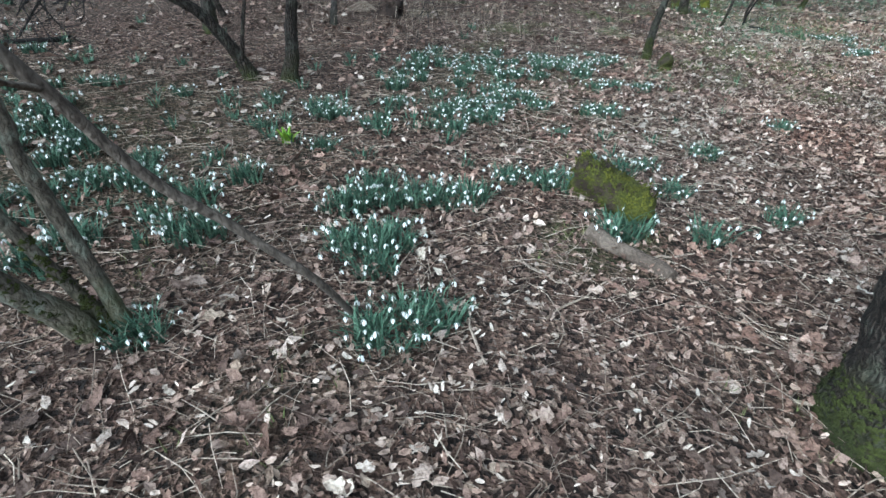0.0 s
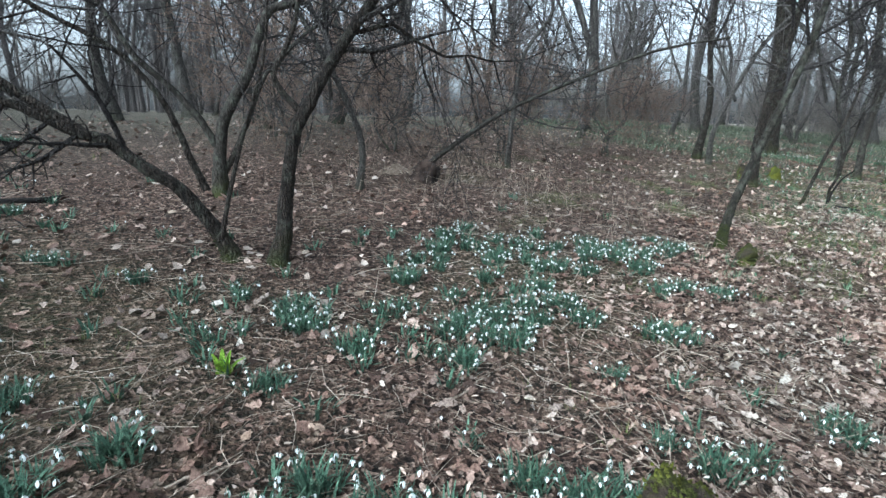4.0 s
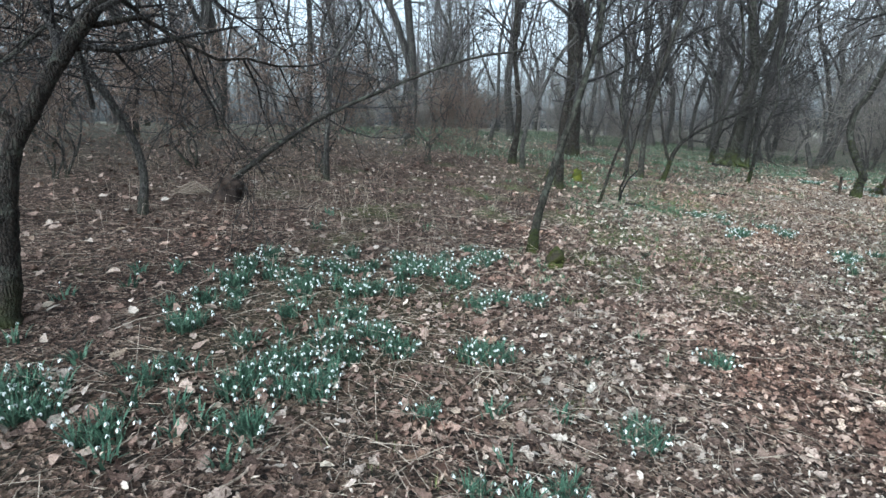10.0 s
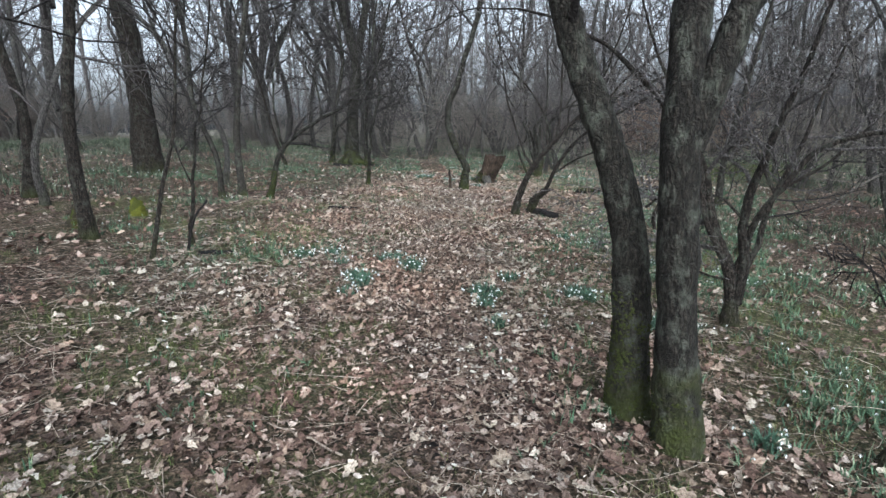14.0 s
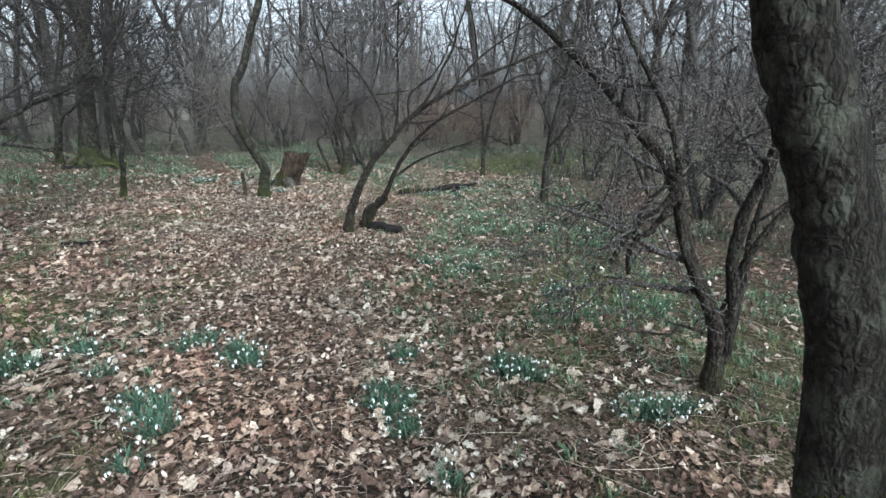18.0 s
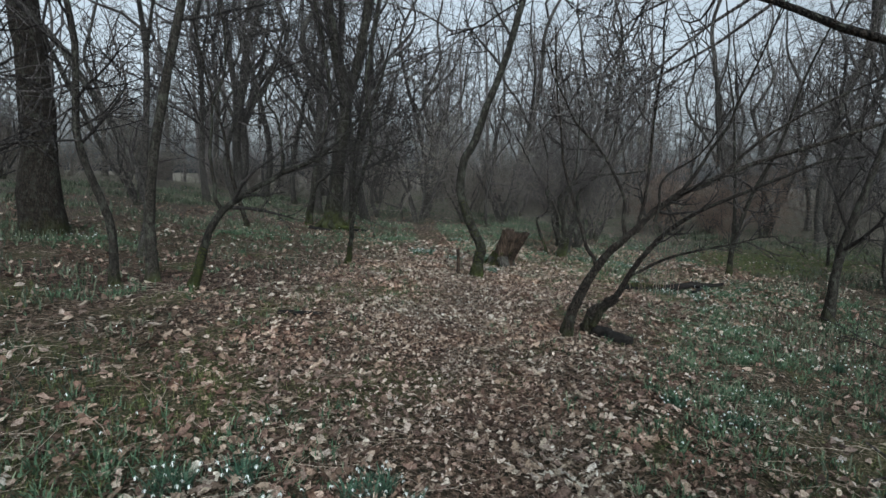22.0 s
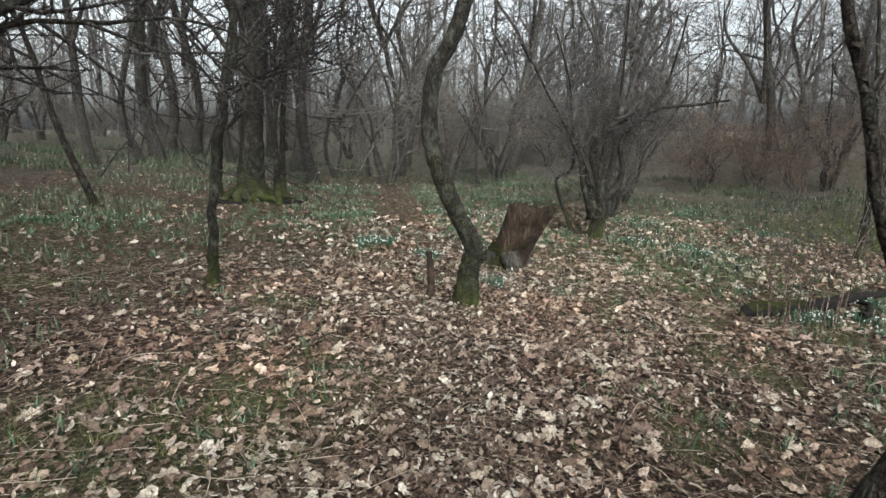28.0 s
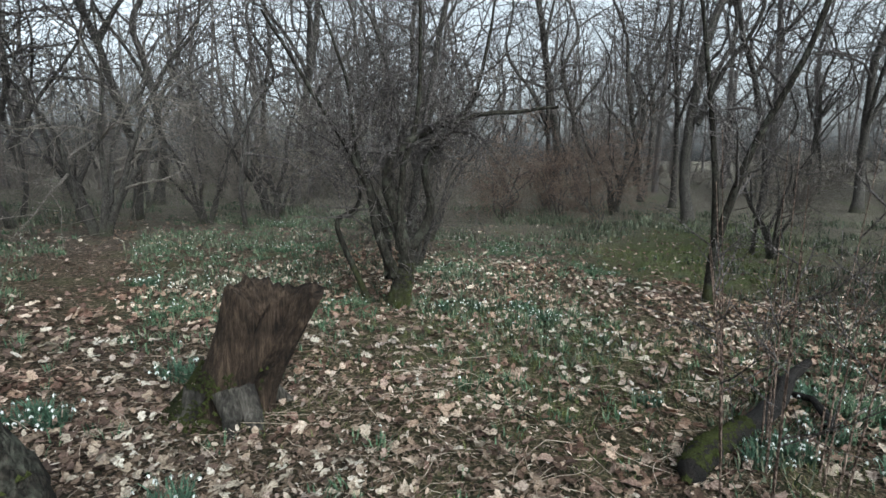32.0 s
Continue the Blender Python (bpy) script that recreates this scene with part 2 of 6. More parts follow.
def mossy(name, under, green):
    m, nt, b = nodes_of(name, 0.95)
    big = noise_node(nt, 6.0, 4.0, 0.6)
    fine = noise_node(nt, 70.0, 4.0, 0.65)
    soil = ramp_node(nt, fine.outputs["Fac"], [(0.3, tuple(0.5 * v for v in under)), (0.7, under)]).outputs["Color"]
    leaf = ramp_node(nt, fine.outputs["Fac"], [(0.3, tuple(0.4 * v for v in green)), (0.7, green)]).outputs["Color"]
    f = ramp_node(nt, big.outputs["Fac"], [(0.42, (0, 0, 0)), (0.52, (1, 1, 1))]).outputs["Color"]
    nt.links.new(mix_node(nt, f, soil, leaf), b.inputs["Base Color"])
    bump_to(nt, b, calc(nt, "ADD", big.outputs["Fac"], fine.outputs["Fac"]), 1.0, 0.02)
    return m


MOSS_WOOD = mossy("mossy_wood", (0.05, 0.036, 0.025), (0.085, 0.09, 0.016))
MOSS_LUSH = mossy("lush_moss", (0.075, 0.08, 0.014), (0.15, 0.155, 0.02))
MOSS_TUFT = mossy("moss_tuft", (0.04, 0.046, 0.013), (0.068, 0.078, 0.018))
MOSS = mossy("moss", (0.05, 0.04, 0.025), (0.075, 0.08, 0.016))
ROT = mossy("rotten_wood", (0.095, 0.064, 0.046), (0.046, 0.034, 0.027))
CUT = mossy("weathered_cut", (0.21, 0.165, 0.13), (0.15, 0.115, 0.09))
CHAR = mossy("blackened_wood", (0.016, 0.014, 0.013), (0.028, 0.023, 0.02))
MOSS_YELLOW = mossy("yellow_moss", (0.15, 0.12, 0.02), (0.3, 0.25, 0.03))
EARTH = mossy("bare_earth", (0.1, 0.068, 0.052), (0.06, 0.042, 0.034))


def ground_material():
    m, nt, b = nodes_of("forest_floor", 0.95)
    cell = nt.nodes.new("ShaderNodeTexVoronoi")
    cell.inputs["Scale"].default_value = 48.0
    co = nt.nodes.new("ShaderNodeTexCoord")
    warp = noise_node(nt, 9.0, 3.0)
    wv = nt.nodes.new("ShaderNodeVectorMath")
    wv.operation = "MULTIPLY_ADD"
    wv.inputs[1].default_value = (0.12, 0.12, 0.12)
    nt.links.new(warp.outputs["Color"], wv.inputs[0])
    nt.links.new(co.outputs["Object"], wv.inputs[2])
    nt.links.new(wv.outputs[0], cell.inputs["Vector"])
    sep = nt.nodes.new("ShaderNodeSeparateColor")
    nt.links.new(cell.outputs["Color"], sep.inputs["Color"])
    # Leaf tones; the darkest cells paint in the shade between leaves.
    leaf = ramp_node(nt, sep.outputs[0], [(0.0, (0.014, 0.01, 0.008)), (0.4, (0.075, 0.05, 0.039)), (0.78, (0.195, 0.136, 0.108)), (1.0, (0.4, 0.325, 0.272))]).outputs["Color"]
    fine = noise_node(nt, 55.0, 5.0, 0.65)
    grain = ramp_node(nt, fine.outputs["Fac"], [(0.36, (0.42, 0.37, 0.35)), (0.66, (1.55, 1.48, 1.42))]).outputs["Color"]
    col = mix_node(nt, 1.0, leaf, grain, "MULTIPLY")
    broad = noise_node(nt, 0.9, 4.0, 0.6)
    tone = ramp_node(nt, broad.outputs["Fac"], [(0.3, (0.8, 0.76, 0.74)), (0.7, (1.12, 1.1, 1.06))]).outputs["Color"]
    col = mix_node(nt, 1.0, col, tone, "MULTIPLY")
    at = nt.nodes.new("ShaderNodeAttribute")
    at.attribute_name = "green"
    cover = nt.nodes.new("ShaderNodeAttribute")
    cover.attribute_name = "cover"
    strewn = ramp_node(nt, sep.outputs[1], [(0.0, (0.055, 0.046, 0.034)), (0.5, (0.13, 0.112, 0.084)), (1.0, (0.27, 0.24, 0.19))]).outputs["Color"]
    col = mix_node(nt, cover.outputs["Fac"], col, strewn)
    turf = ramp_node(nt, fine.outputs["Fac"], [(0.3, (0.045, 0.06, 0.018)), (0.55, (0.1, 0.125, 0.04)), (0.75, (0.19, 0.2, 0.09))]).outputs["Color"]
    ragged = calc(nt, "MULTIPLY", at.outputs["Fac"], calc(nt, "MULTIPLY_ADD", noise_node(nt, 4.0).outputs["Fac"], 1.6, -0.05))
    col = mix_node(nt, ragged, col, turf)
    nt.links.new(col, b.inputs["Base Color"])
    h = calc(nt, "ADD", fine.outputs["Fac"], cell.outputs["Distance"])
    bump_to(nt, b, h, 1.0, 0.05)
    return m


FLOOR = ground_material()


# ---- mesh tools ----
class Geo:
    """Vertices and faces gathered as arrays and turned into one mesh."""

    def __init__(self):
        self.v, self.f, self.n = [], [], 0

    def add(self, verts, faces):
        verts = np.asarray(verts, float)
        self.v.append(verts)
        self.f.append(np.asarray(faces, np.int64) + self.n)
        self.n += len(verts)

    def tube(self, pts, radii, sides=6, cap=False, rough=0.0):
        p = np.asarray(pts, float)
        r = np.asarray(radii, float)
        n = len(p)
        t = np.gradient(p, axis=0)
        t /= np.linalg.norm(t, axis=1)[:, None] + 1e-9
        ref = np.array((0.31, 0.95, 0.05)) if abs(t[0, 2]) > 0.6 else np.array((0.05, 0.1, 1.0))
        u = np.cross(t, ref)
        u /= np.linalg.norm(u, axis=1)[:, None] + 1e-9
        w = np.cross(t, u)
        an = np.arange(sides) * 2 * math.pi / sides
        ring = np.cos(an)[None, :, None] * u[:, None] + np.sin(an)[None, :, None] * w[:, None]
        rr = np.repeat(r[:, None], sides, 1)
        if rough:
            rr = rr * (1 + rough * (np.random.rand(n, sides) - 0.5))
        verts = (p[:, None] + rr[:, :, None] * ring).reshape(-1, 3)
        i = np.arange(n - 1)[:, None] * sides
        j = np.arange(sides)[None, :]
        k = (j + 1) % sides
        faces = np.stack([i + j, i + k, i + sides + k, i + sides + j], -1).reshape(-1, 4)
        self.add(verts, faces)
        if cap:
            top = np.vstack([verts[-sides:], p[-1:] + t[-1:] * 0.3 * r[-1]])
            self.add(top, [(q, (q + 1) % sides, sides, sides) for q in range(sides)])

    def mesh(self, name, smooth=True):
        me = bpy.data.meshes.new(name)
        if not self.v:
            return me
        v = np.concatenate(self.v)
        four = [f for f in self.f if f.shape[1] == 4]
        three = [f for f in self.f if f.shape[1] == 3]
        quads = np.concatenate(four) if four else np.zeros((0, 4), np.int64)
        tris = np.concatenate(three) if three else np.zeros((0, 3), np.int64)
        flat = quads[:, 2] == quads[:, 3]
        tris = np.concatenate([tris, quads[flat][:, :3]])
        quads = quads[~flat]
        loops = np.concatenate([quads.ravel(), tris.ravel()])
        me.vertices.add(len(v))
        me.vertices.foreach_set("co", v.astype(np.float32).ravel())
        me.loops.add(len(loops))
        me.loops.foreach_set("vertex_index", loops.astype(np.int32))
        me.polygons.add(len(quads) + len(tris))
        start = np.concatenate([np.arange(len(quads)) * 4, len(quads) * 4 + np.arange(len(tris)) * 3])
        me.polygons.foreach_set("loop_start", start.astype(np.int32))
        if smooth:
            me.polygons.foreach_set("use_smooth", np.ones(len(start), bool))
        me.update(calc_edges=True)
        return me


def part(name, geo, material, parent, label="", at=None, smooth=True):
    me = geo if isinstance(geo, bpy.types.Mesh) else geo.mesh(name, smooth)
    if material and not me.materials:
        me.materials.append(material)
    ob = new(name, me)
    ob.parent = parent
    if at is not None:
        ob.matrix_basis = at
    if label:
        tagged(ob, label)
    return ob


def thing(name, label, category, x, y, group="", dz=0.0):
    return tagged_at(new(name), label, category, x, y, group, dz)


def tagged_at(ob, label, category, x, y, group, dz):
    ob.location = (x, y, height(x, y) + dz)
    return tagged(ob, label, category, group)


# ---- the lie of the land ----
LIE = (0.0116, -0.0820, 0.0758, 0.0254, -0.0254, -0.0001)


def soft_clip(v, lo, hi):
    return np.clip(v, lo, hi)


def height(x, y):
    """The ground's height: a gentle slope with small humps."""
    cx, cy = soft_clip(x, -14, 30), soft_clip(y, -12, 36)
    z = LIE[0] + LIE[1] * cx + LIE[2] * cy + (LIE[3] * cx * cx + LIE[4] * cx * cy + LIE[5] * cy * cy) / 10
    z = np.where(z > 0.9, 0.9 + 0.5 * (1 - np.exp(-(np.maximum(z, 0.9) - 0.9) / 0.5)), z)
    z = z + 0.018 * np.sin(2.3 * x + 0.7 * y) * np.sin(1.9 * y - 0.6 * x + 1.0) + 0.009 * np.sin(6.1 * x - 2.2 * y) * np.sin(5.3 * y + 1.7)
    return z + 0.075 * np.exp(-((x - 0.7) ** 2 + (y - 1.9) ** 2) / 1.6)


WAY = np.array([(0.9, -1.0), (0.8, 0.8), (1.3, 2.0), (2.2, 3.2), (2.9, 4.2), (3.3, 5.3), (3.9, 6.2), (4.9, 7.2), (6.0, 8.6), (6.9, 10.0), (7.9, 11.0), (9.2, 11.9), (10.2, 12.4)])


def off_way(x, y):
    """Distance from the line walked."""
    x, y = np.asarray(x, float), np.asarray(y, float)
    best = np.full(np.broadcast(x, y).shape, 1e9)
    for p, q in zip(WAY[:-1], WAY[1:]):
        d = q - p
        s = np.clip(((x - p[0]) * d[0] + (y - p[1]) * d[1]) / (d @ d), 0, 1)
        best = np.minimum(best, np.hypot(x - p[0] - s * d[0], y - p[1] - s * d[1]))
    return best


MEADOWS = [(-9.0, 2.6, 3.2, 2.2), (-9.6, -1.0, 2.5, 2.5), (19.6, 11.9, 2.6, 1.6), (22.5, 11.3, 3.5, 1.6), (18.4, 11.2, 1.6, 1.0)]
GREENISH = [(15.4, 10.9, 2.4, 1.0), (17.4, 11.4, 2.4, 1.2), (14.6, 12.6, 1.6, 1.0), (11.0, 9.2, 1.8, 0.9), (4.5, 9.0, 2.0, 1.5), (8.5, 7.5, 3.0, 2.0), (13.5, 13.0, 4.0, 3.0), (11.0, 16.5, 5.0, 2.5), (6.0, 16.0, 4.0, 2.0), (15.0, 9.5, 3.0, 1.5), (-2.8, 2.3, 2.2, 1.4), (0.2, 4.5, 0.9, 1.0), (6.5, 4.0, 2.0, 1.2), (3.5, 11.0, 2.0, 1.5), (9.0, 3.5, 2.0, 2.0)]
MOSSY_SPOTS = [(3.1, 7.2, 0.35, 0.25), (3.4, 6.9, 0.4, 0.2), (4.2, 7.05, 0.4, 0.25), (2.65, 8.1, 0.5, 0.4), (3.85, 6.2, 0.25, 0.2), (2.34, 6.3, 0.3, 0.3), (6.9, 6.6, 0.5, 0.4), (7.4, 5.6, 0.5, 0.4), (5.1, 9.8, 0.5, 0.4), (4.1, 11.0, 0.8, 0.5), (3.7, 12.6, 0.8, 0.6), (5.2, 10.2, 0.3, 0.25), (6.1, 9.6, 0.9, 0.5), (7.6, 12.1, 1.2, 0.6), (5.0, 10.4, 0.8, 0.5), (3.6, 6.5, 0.6, 0.4), (3.15, 7.5, 0.5, 0.4), (3.3, 5.6, 0.4, 0.3), (4.4, 4.8, 0.4, 0.3), (8.2, 6.9, 1.6, 0.9), (6.4, 6.6, 0.7, 0.5), (1.0, 2.0, 0.3, 0.25), (4.5, 9.6, 0.8, 0.6), (7.0, 4.6, 1.6, 1.2), (13.6, 12.5, 2.5, 2.0)]


def thin(x, y):
    """Where the dead leaves lie thin and moss and earth show through, 0 to 1."""
    w = np.sin(2.3 * x + 1.7 * np.sin(1.9 * y)) * np.sin(2.9 * y - 1.3 * np.sin(2.1 * x + 0.7)) + 0.6 * np.sin(6.1 * x + 2.0 * np.sin(4.3 * y)) * np.sin(5.3 * y + 1.1 * x)
    patch = np.clip((w - 0.45) / 0.5, 0, 1) * np.clip((off_way(x, y) - 0.25) / 0.5, 0, 1)
    for cx, cy, rx, ry in MOSSY_SPOTS:
        patch = np.maximum(patch, (0.7 if rx < 0.7 else 0.35) * np.clip(1.4 - 1.1 * np.hypot((x - cx) / rx, (y - cy) / ry), 0, 1))
    return patch * np.clip((0.75 * x + 0.65 * y - 3.0) / 2.0, 0.15, 1)


def ground_sheet():
    def axis(lo, hi, step):
        core = list(np.arange(lo, hi + 1e-6, step))
        out, d = [], step
        p = hi
        while p < 420:
            d *= 1.22
            p += d
            out.append(p)
        inn, d, p = [], step, lo
        while p > -420:
            d *= 1.22
            p -= d
            inn.append(p)
        return np.array(inn[::-1] + core + out)
    xs, ys = axis(-6, 20, 0.19), axis(-2, 20, 0.19)
    gx, gy = np.meshgrid(xs, ys, indexing="ij")
    gz = height(gx, gy)
    near = np.clip(1 - off_way(gx, gy) / 9, 0, 1)
    gz = gz + near * 0.012 * np.sin(11 * gx + 3 * np.sin(5 * gy)) * np.sin(13 * gy + 2 * np.sin(7 * gx))
    geo = Geo()
    nx, ny = len(xs), len(ys)
    i, j = np.meshgrid(np.arange(nx - 1), np.arange(ny - 1), indexing="ij")
    q = np.stack([i * ny + j, (i + 1) * ny + j, (i + 1) * ny + j + 1, i * ny + j + 1], -1).reshape(-1, 4)
    geo.add(np.stack([gx, gy, gz], -1).reshape(-1, 3), q)
    me = geo.mesh("ground")
    far_leaf = np.clip((off_way(gx, gy).ravel() - 6) / 6, 0, 1)
    tone = me.attributes.new("cover", "FLOAT", "POINT")
    tone.data.foreach_set("value", far_leaf.astype(np.float32))
    green = np.zeros(nx * ny)
    fx, fy = gx.ravel(), gy.ravel()
    for cx, cy, rx, ry in MEADOWS:
        green = np.maximum(green, np.clip(1.6 - 1.1 * np.hypot((fx - cx) / rx, (fy - cy) / ry), 0, 1))
    for cx, cy, rx, ry in MOSSY_SPOTS:
        green = np.maximum(green, 0.6 * np.clip(1.5 - 1.1 * np.hypot((fx - cx) / rx, (fy - cy) / ry), 0, 1))
    for cx, cy, rx, ry in GREENISH:
        green = np.maximum(green, 0.25 * np.clip(1.5 - 1.1 * np.hypot((fx - cx) / rx, (fy - cy) / ry), 0, 1))
    green = np.maximum(green, 0.5 * thin(fx, fy))
    att = me.attributes.new("green", "FLOAT", "POINT")
    att.data.foreach_set("value", green.astype(np.float32))
    me.materials.append(FLOOR)
    return tagged(new("ground", me), "brown woodland floor of rotting leaves with green mossy patches", "ground", kind="structure")


ground_sheet()


# ---- trees ----
def bend(pts, per=4, wob=0.0):
    """A smooth line through control points (Catmull-Rom), a little crooked."""
    p = np.asarray(pts, float)
    if len(p) < 3:
        s = np.linspace(0, 1, per * 2)[:, None]
        out = p[0] * (1 - s) + p[-1] * s
    else:
        q = np.vstack([2 * p[0] - p[1], p, 2 * p[-1] - p[-2]])
        out = []
        for k in range(1, len(q) - 2):
            for s in np.linspace(0, 1, per, endpoint=False):
                a0, a1, a2, a3 = q[k - 1], q[k], q[k + 1], q[k + 2]
                out.append(0.5 * (2 * a1 + (a2 - a0) * s + (2 * a0 - 5 * a1 + 4 * a2 - a3) * s * s + (3 * a1 - a0 - 3 * a2 + a3) * s ** 3))
        out.append(p[-1])
        out = np.array(out)
    if wob:
        out[1:-1] += (np.random.rand(len(out) - 2, 3) - 0.5) * wob
    return out


def unit(v):
    return v / (np.linalg.norm(v) + 1e-9)


def shoot(geo, start, way, length, radius, depth, kids, droop=0.0, up=0.25, spread=0.8, sides=4, fine=0.0028, crook=0.3, tip=3):
    """A branch that wanders off and bears smaller ones."""
    n = 5 if depth > 1 else (4 if depth == 1 else tip)
    p, d, line = np.array(start, float), unit(np.array(way, float)), []
    line.append(p)
    for _ in range(n - 1):
        d = unit(d + crook * (np.random.rand(3) - 0.5) * 2 * 0.55 + np.array((0, 0, up - droop)) * 0.3)
        p = p + d * length / (n - 1)
        line.append(p)
    geo.tube(line, np.linspace(radius, max(fine, radius * 0.3), n), sides if depth else 3)
    if depth <= 0:
        return
    count = max(1, int(kids[0] + np.random.randint(-1, 2)))
    for k in range(count):
        f = 0.22 + 0.78 * (k + np.random.rand() * 0.8) / count
        f = min(f, 0.98)
        at = f * (n - 1)
        i = min(int(at), n - 2)
        q = line[i] + (line[i + 1] - line[i]) * (at - i)
        base = unit(line[i + 1] - line[i])
        side = unit(np.cross(base, np.random.rand(3) - 0.5))
        w = unit(base * (1 - 0.45 * spread) + side * spread)
        r = radius * (1 - 0.5 * f) * 0.62
        shoot(geo, q, w, length * (0.62 - 0.25 * f) * (0.7 + 0.6 * np.random.rand()), max(r, fine), depth - 1, kids[1:] or [3], droop, up, spread, max(3, sides - 1), fine, crook, tip)


def moss_on(stem, line, rad, rise, count, facing, start=None):
    """Short tufts of moss on a stem's foot, thickest on one side and thinning out upwards."""
    g = Geo()
    low = line[0, 2] if start is None else start
    for _ in range(count):
        z = low + rise * np.random.rand() ** 1.7
        i = min(int(np.searchsorted(line[:, 2], z)), len(line) - 1)
        a = facing + np.random.randn() * 0.85
        d = np.array((math.cos(a), math.sin(a), 0.25))
        q = line[i] + d * rad[i] * 0.97 + (0, 0, z - line[i, 2])
        t, h = np.array((-d[1], d[0], 0)), 0.006 + 0.012 * np.random.rand()
        w = 0.008 + 0.008 * np.random.rand()
        g.add([q - t * w, q + t * w, q + (0, 0, 1.3 * w), q + d * h + (0, 0, 0.5 * w)], [(0, 1, 3, 3), (1, 2, 3, 3), (2, 0, 3, 3)])
    tagged(part("moss", g, MOSS_YELLOW if start is not None else MOSS_LUSH if count > 1000 else MOSS_TUFT, stem), "dark yellow-green moss tufts" if start is None else "bright yellow moss cushion", kind="stuff")


def tree(name, label, category, x, y, stems, bark_mat=None, twig_mat=None, crown=(10, 1.2, 2, (5, 4)), from_f=0.35, group="", sides=9, up=0.3, droop=0.0, spread=0.8, crown_label="", stem_name="trunk", flare=1.5, crown_name="crown", fine=0.004, tip=3, thick=0.0, crook=0.3, moss=()):
    """A bare tree. stems: (points about the foot, radius at the foot, radius at the top[, branch count])."""
    top = thing(name, label, category, x, y, group)
    twigs = Geo()
    for st in stems:
        pts, r0, r1 = st[0], st[1], st[2]
        many = st[3] if len(st) > 3 else crown[0]
        near = sides >= 9
        line = bend(pts, 11 if near else 5, r0 * (0.1 if near else 0.25))
        n = len(line)
        if near and crook >= 0.5:
            knots = np.arange(0, n + 5, 5.0)
            for axis in range(3):
                line[1:, axis] += np.interp(np.arange(1, n), knots, 0.014 * np.random.randn(len(knots)))
        s = np.linspace(0, 1, n)
        rad = r0 + (r1 - r0) * s ** 0.8
        if near:
            rad = rad * (1 + 0.028 * np.interp(s * n, np.arange(0, n + 3, 3.0), np.random.randn(len(np.arange(0, n + 3, 3.0)))))
        if pts[0][2] < 0.1:
            rad = rad * (1 + (flare - 1) * np.exp(-(line[:, 2] - line[0, 2]) / (1.6 * r0 + 0.02)))
            line[0, 2] -= 0.06
        g = Geo()
        g.tube(line, rad, sides if r0 > 0.04 else 7, True, 0.13)
        stem = part(stem_name, g, bark_mat or BARK_DARK, top)
        for index, rise, count, facing, *start in moss:
            if index == stems.index(st):
                moss_on(stem, line, rad, rise, count, facing, *start)
        for k in range(many):
            f = from_f + (0.99 - from_f) * (k + np.random.rand()) / many
            at = f * (n - 1)
            i = min(int(at), n - 2)
            q = line[i] + (line[i + 1] - line[i]) * (at - i)
            base = unit(line[i + 1] - line[i])
            side = unit(np.cross(base, np.random.rand(3) - 0.5))
            w = unit(base * (1 - 0.55 * spread) + side * spread)
            r = max(rad[i] * (0.38 + 0.3 * np.random.rand()), 2.2 * fine, thick * (0.7 + 0.6 * np.random.rand()))
            shoot(twigs, q, w, crown[1] * (1.15 - 0.6 * f) * (0.6 + 0.8 * np.random.rand()), min(r, 0.05), crown[2], list(crown[3]), droop, up, spread, fine=fine, tip=tip, crook=crook)
    if twigs.v:
        part(crown_name, twigs, twig_mat or TWIG, top, crown_label)
    return top


def grow_to(pts, rise, lean=(0.0, 0.0), steps=2, jit=0.12):
    """Carries a stem on upwards past its last point."""
    out = [tuple(p) for p in pts]
    x0, y0, z0 = out[-1]
    for k in range(1, steps + 1):
        s = k / steps
        out.append((x0 + lean[0] * s + jit * (random.random() - 0.5), y0 + lean[1] * s + jit * (random.random() - 0.5), z0 + rise * s))
    return out


def rel(x, y, pts):
    return [(px - x, py - y, pz) for px, py, pz in pts]

# ---- trees and bushes beside the way ----
tree("hawthorn", "dark crooked hawthorn stem leaning over brown leaves", "tree", -1.53, 4.06, [
    (grow_to(rel(-1.66, 3.96, [(-1.66, 3.96, 0), (-1.6, 4.0, 0.45), (-1.51, 4.05, 1.0), (-1.25, 4.2, 1.5), (-0.95, 4.38, 2.0)]), 1.6, (0.9, 0.5)), 0.06, 0.024, 14),
    (rel(-1.66, 3.96, [(-1.2, 4.22, 1.58), (-0.98, 4.38, 1.66), (-0.84, 4.47, 1.57), (-0.56, 4.65, 1.48), (-0.2, 4.9, 1.45)]), 0.018, 0.006, 8),
    (rel(-1.66, 3.96, [(-1.5, 4.06, 1.04), (-1.64, 3.97, 1.3), (-1.51, 4.06, 1.62), (-1.48, 4.07, 1.9), (-1.6, 4.2, 2.6)]), 0.026, 0.008, 9)],
    crown=(14, 1.4, 2, (5, 4)), from_f=0.45, up=0.0, spread=0.95, thick=0.008, fine=0.003, crook=0.5, group="crooked hawthorns")
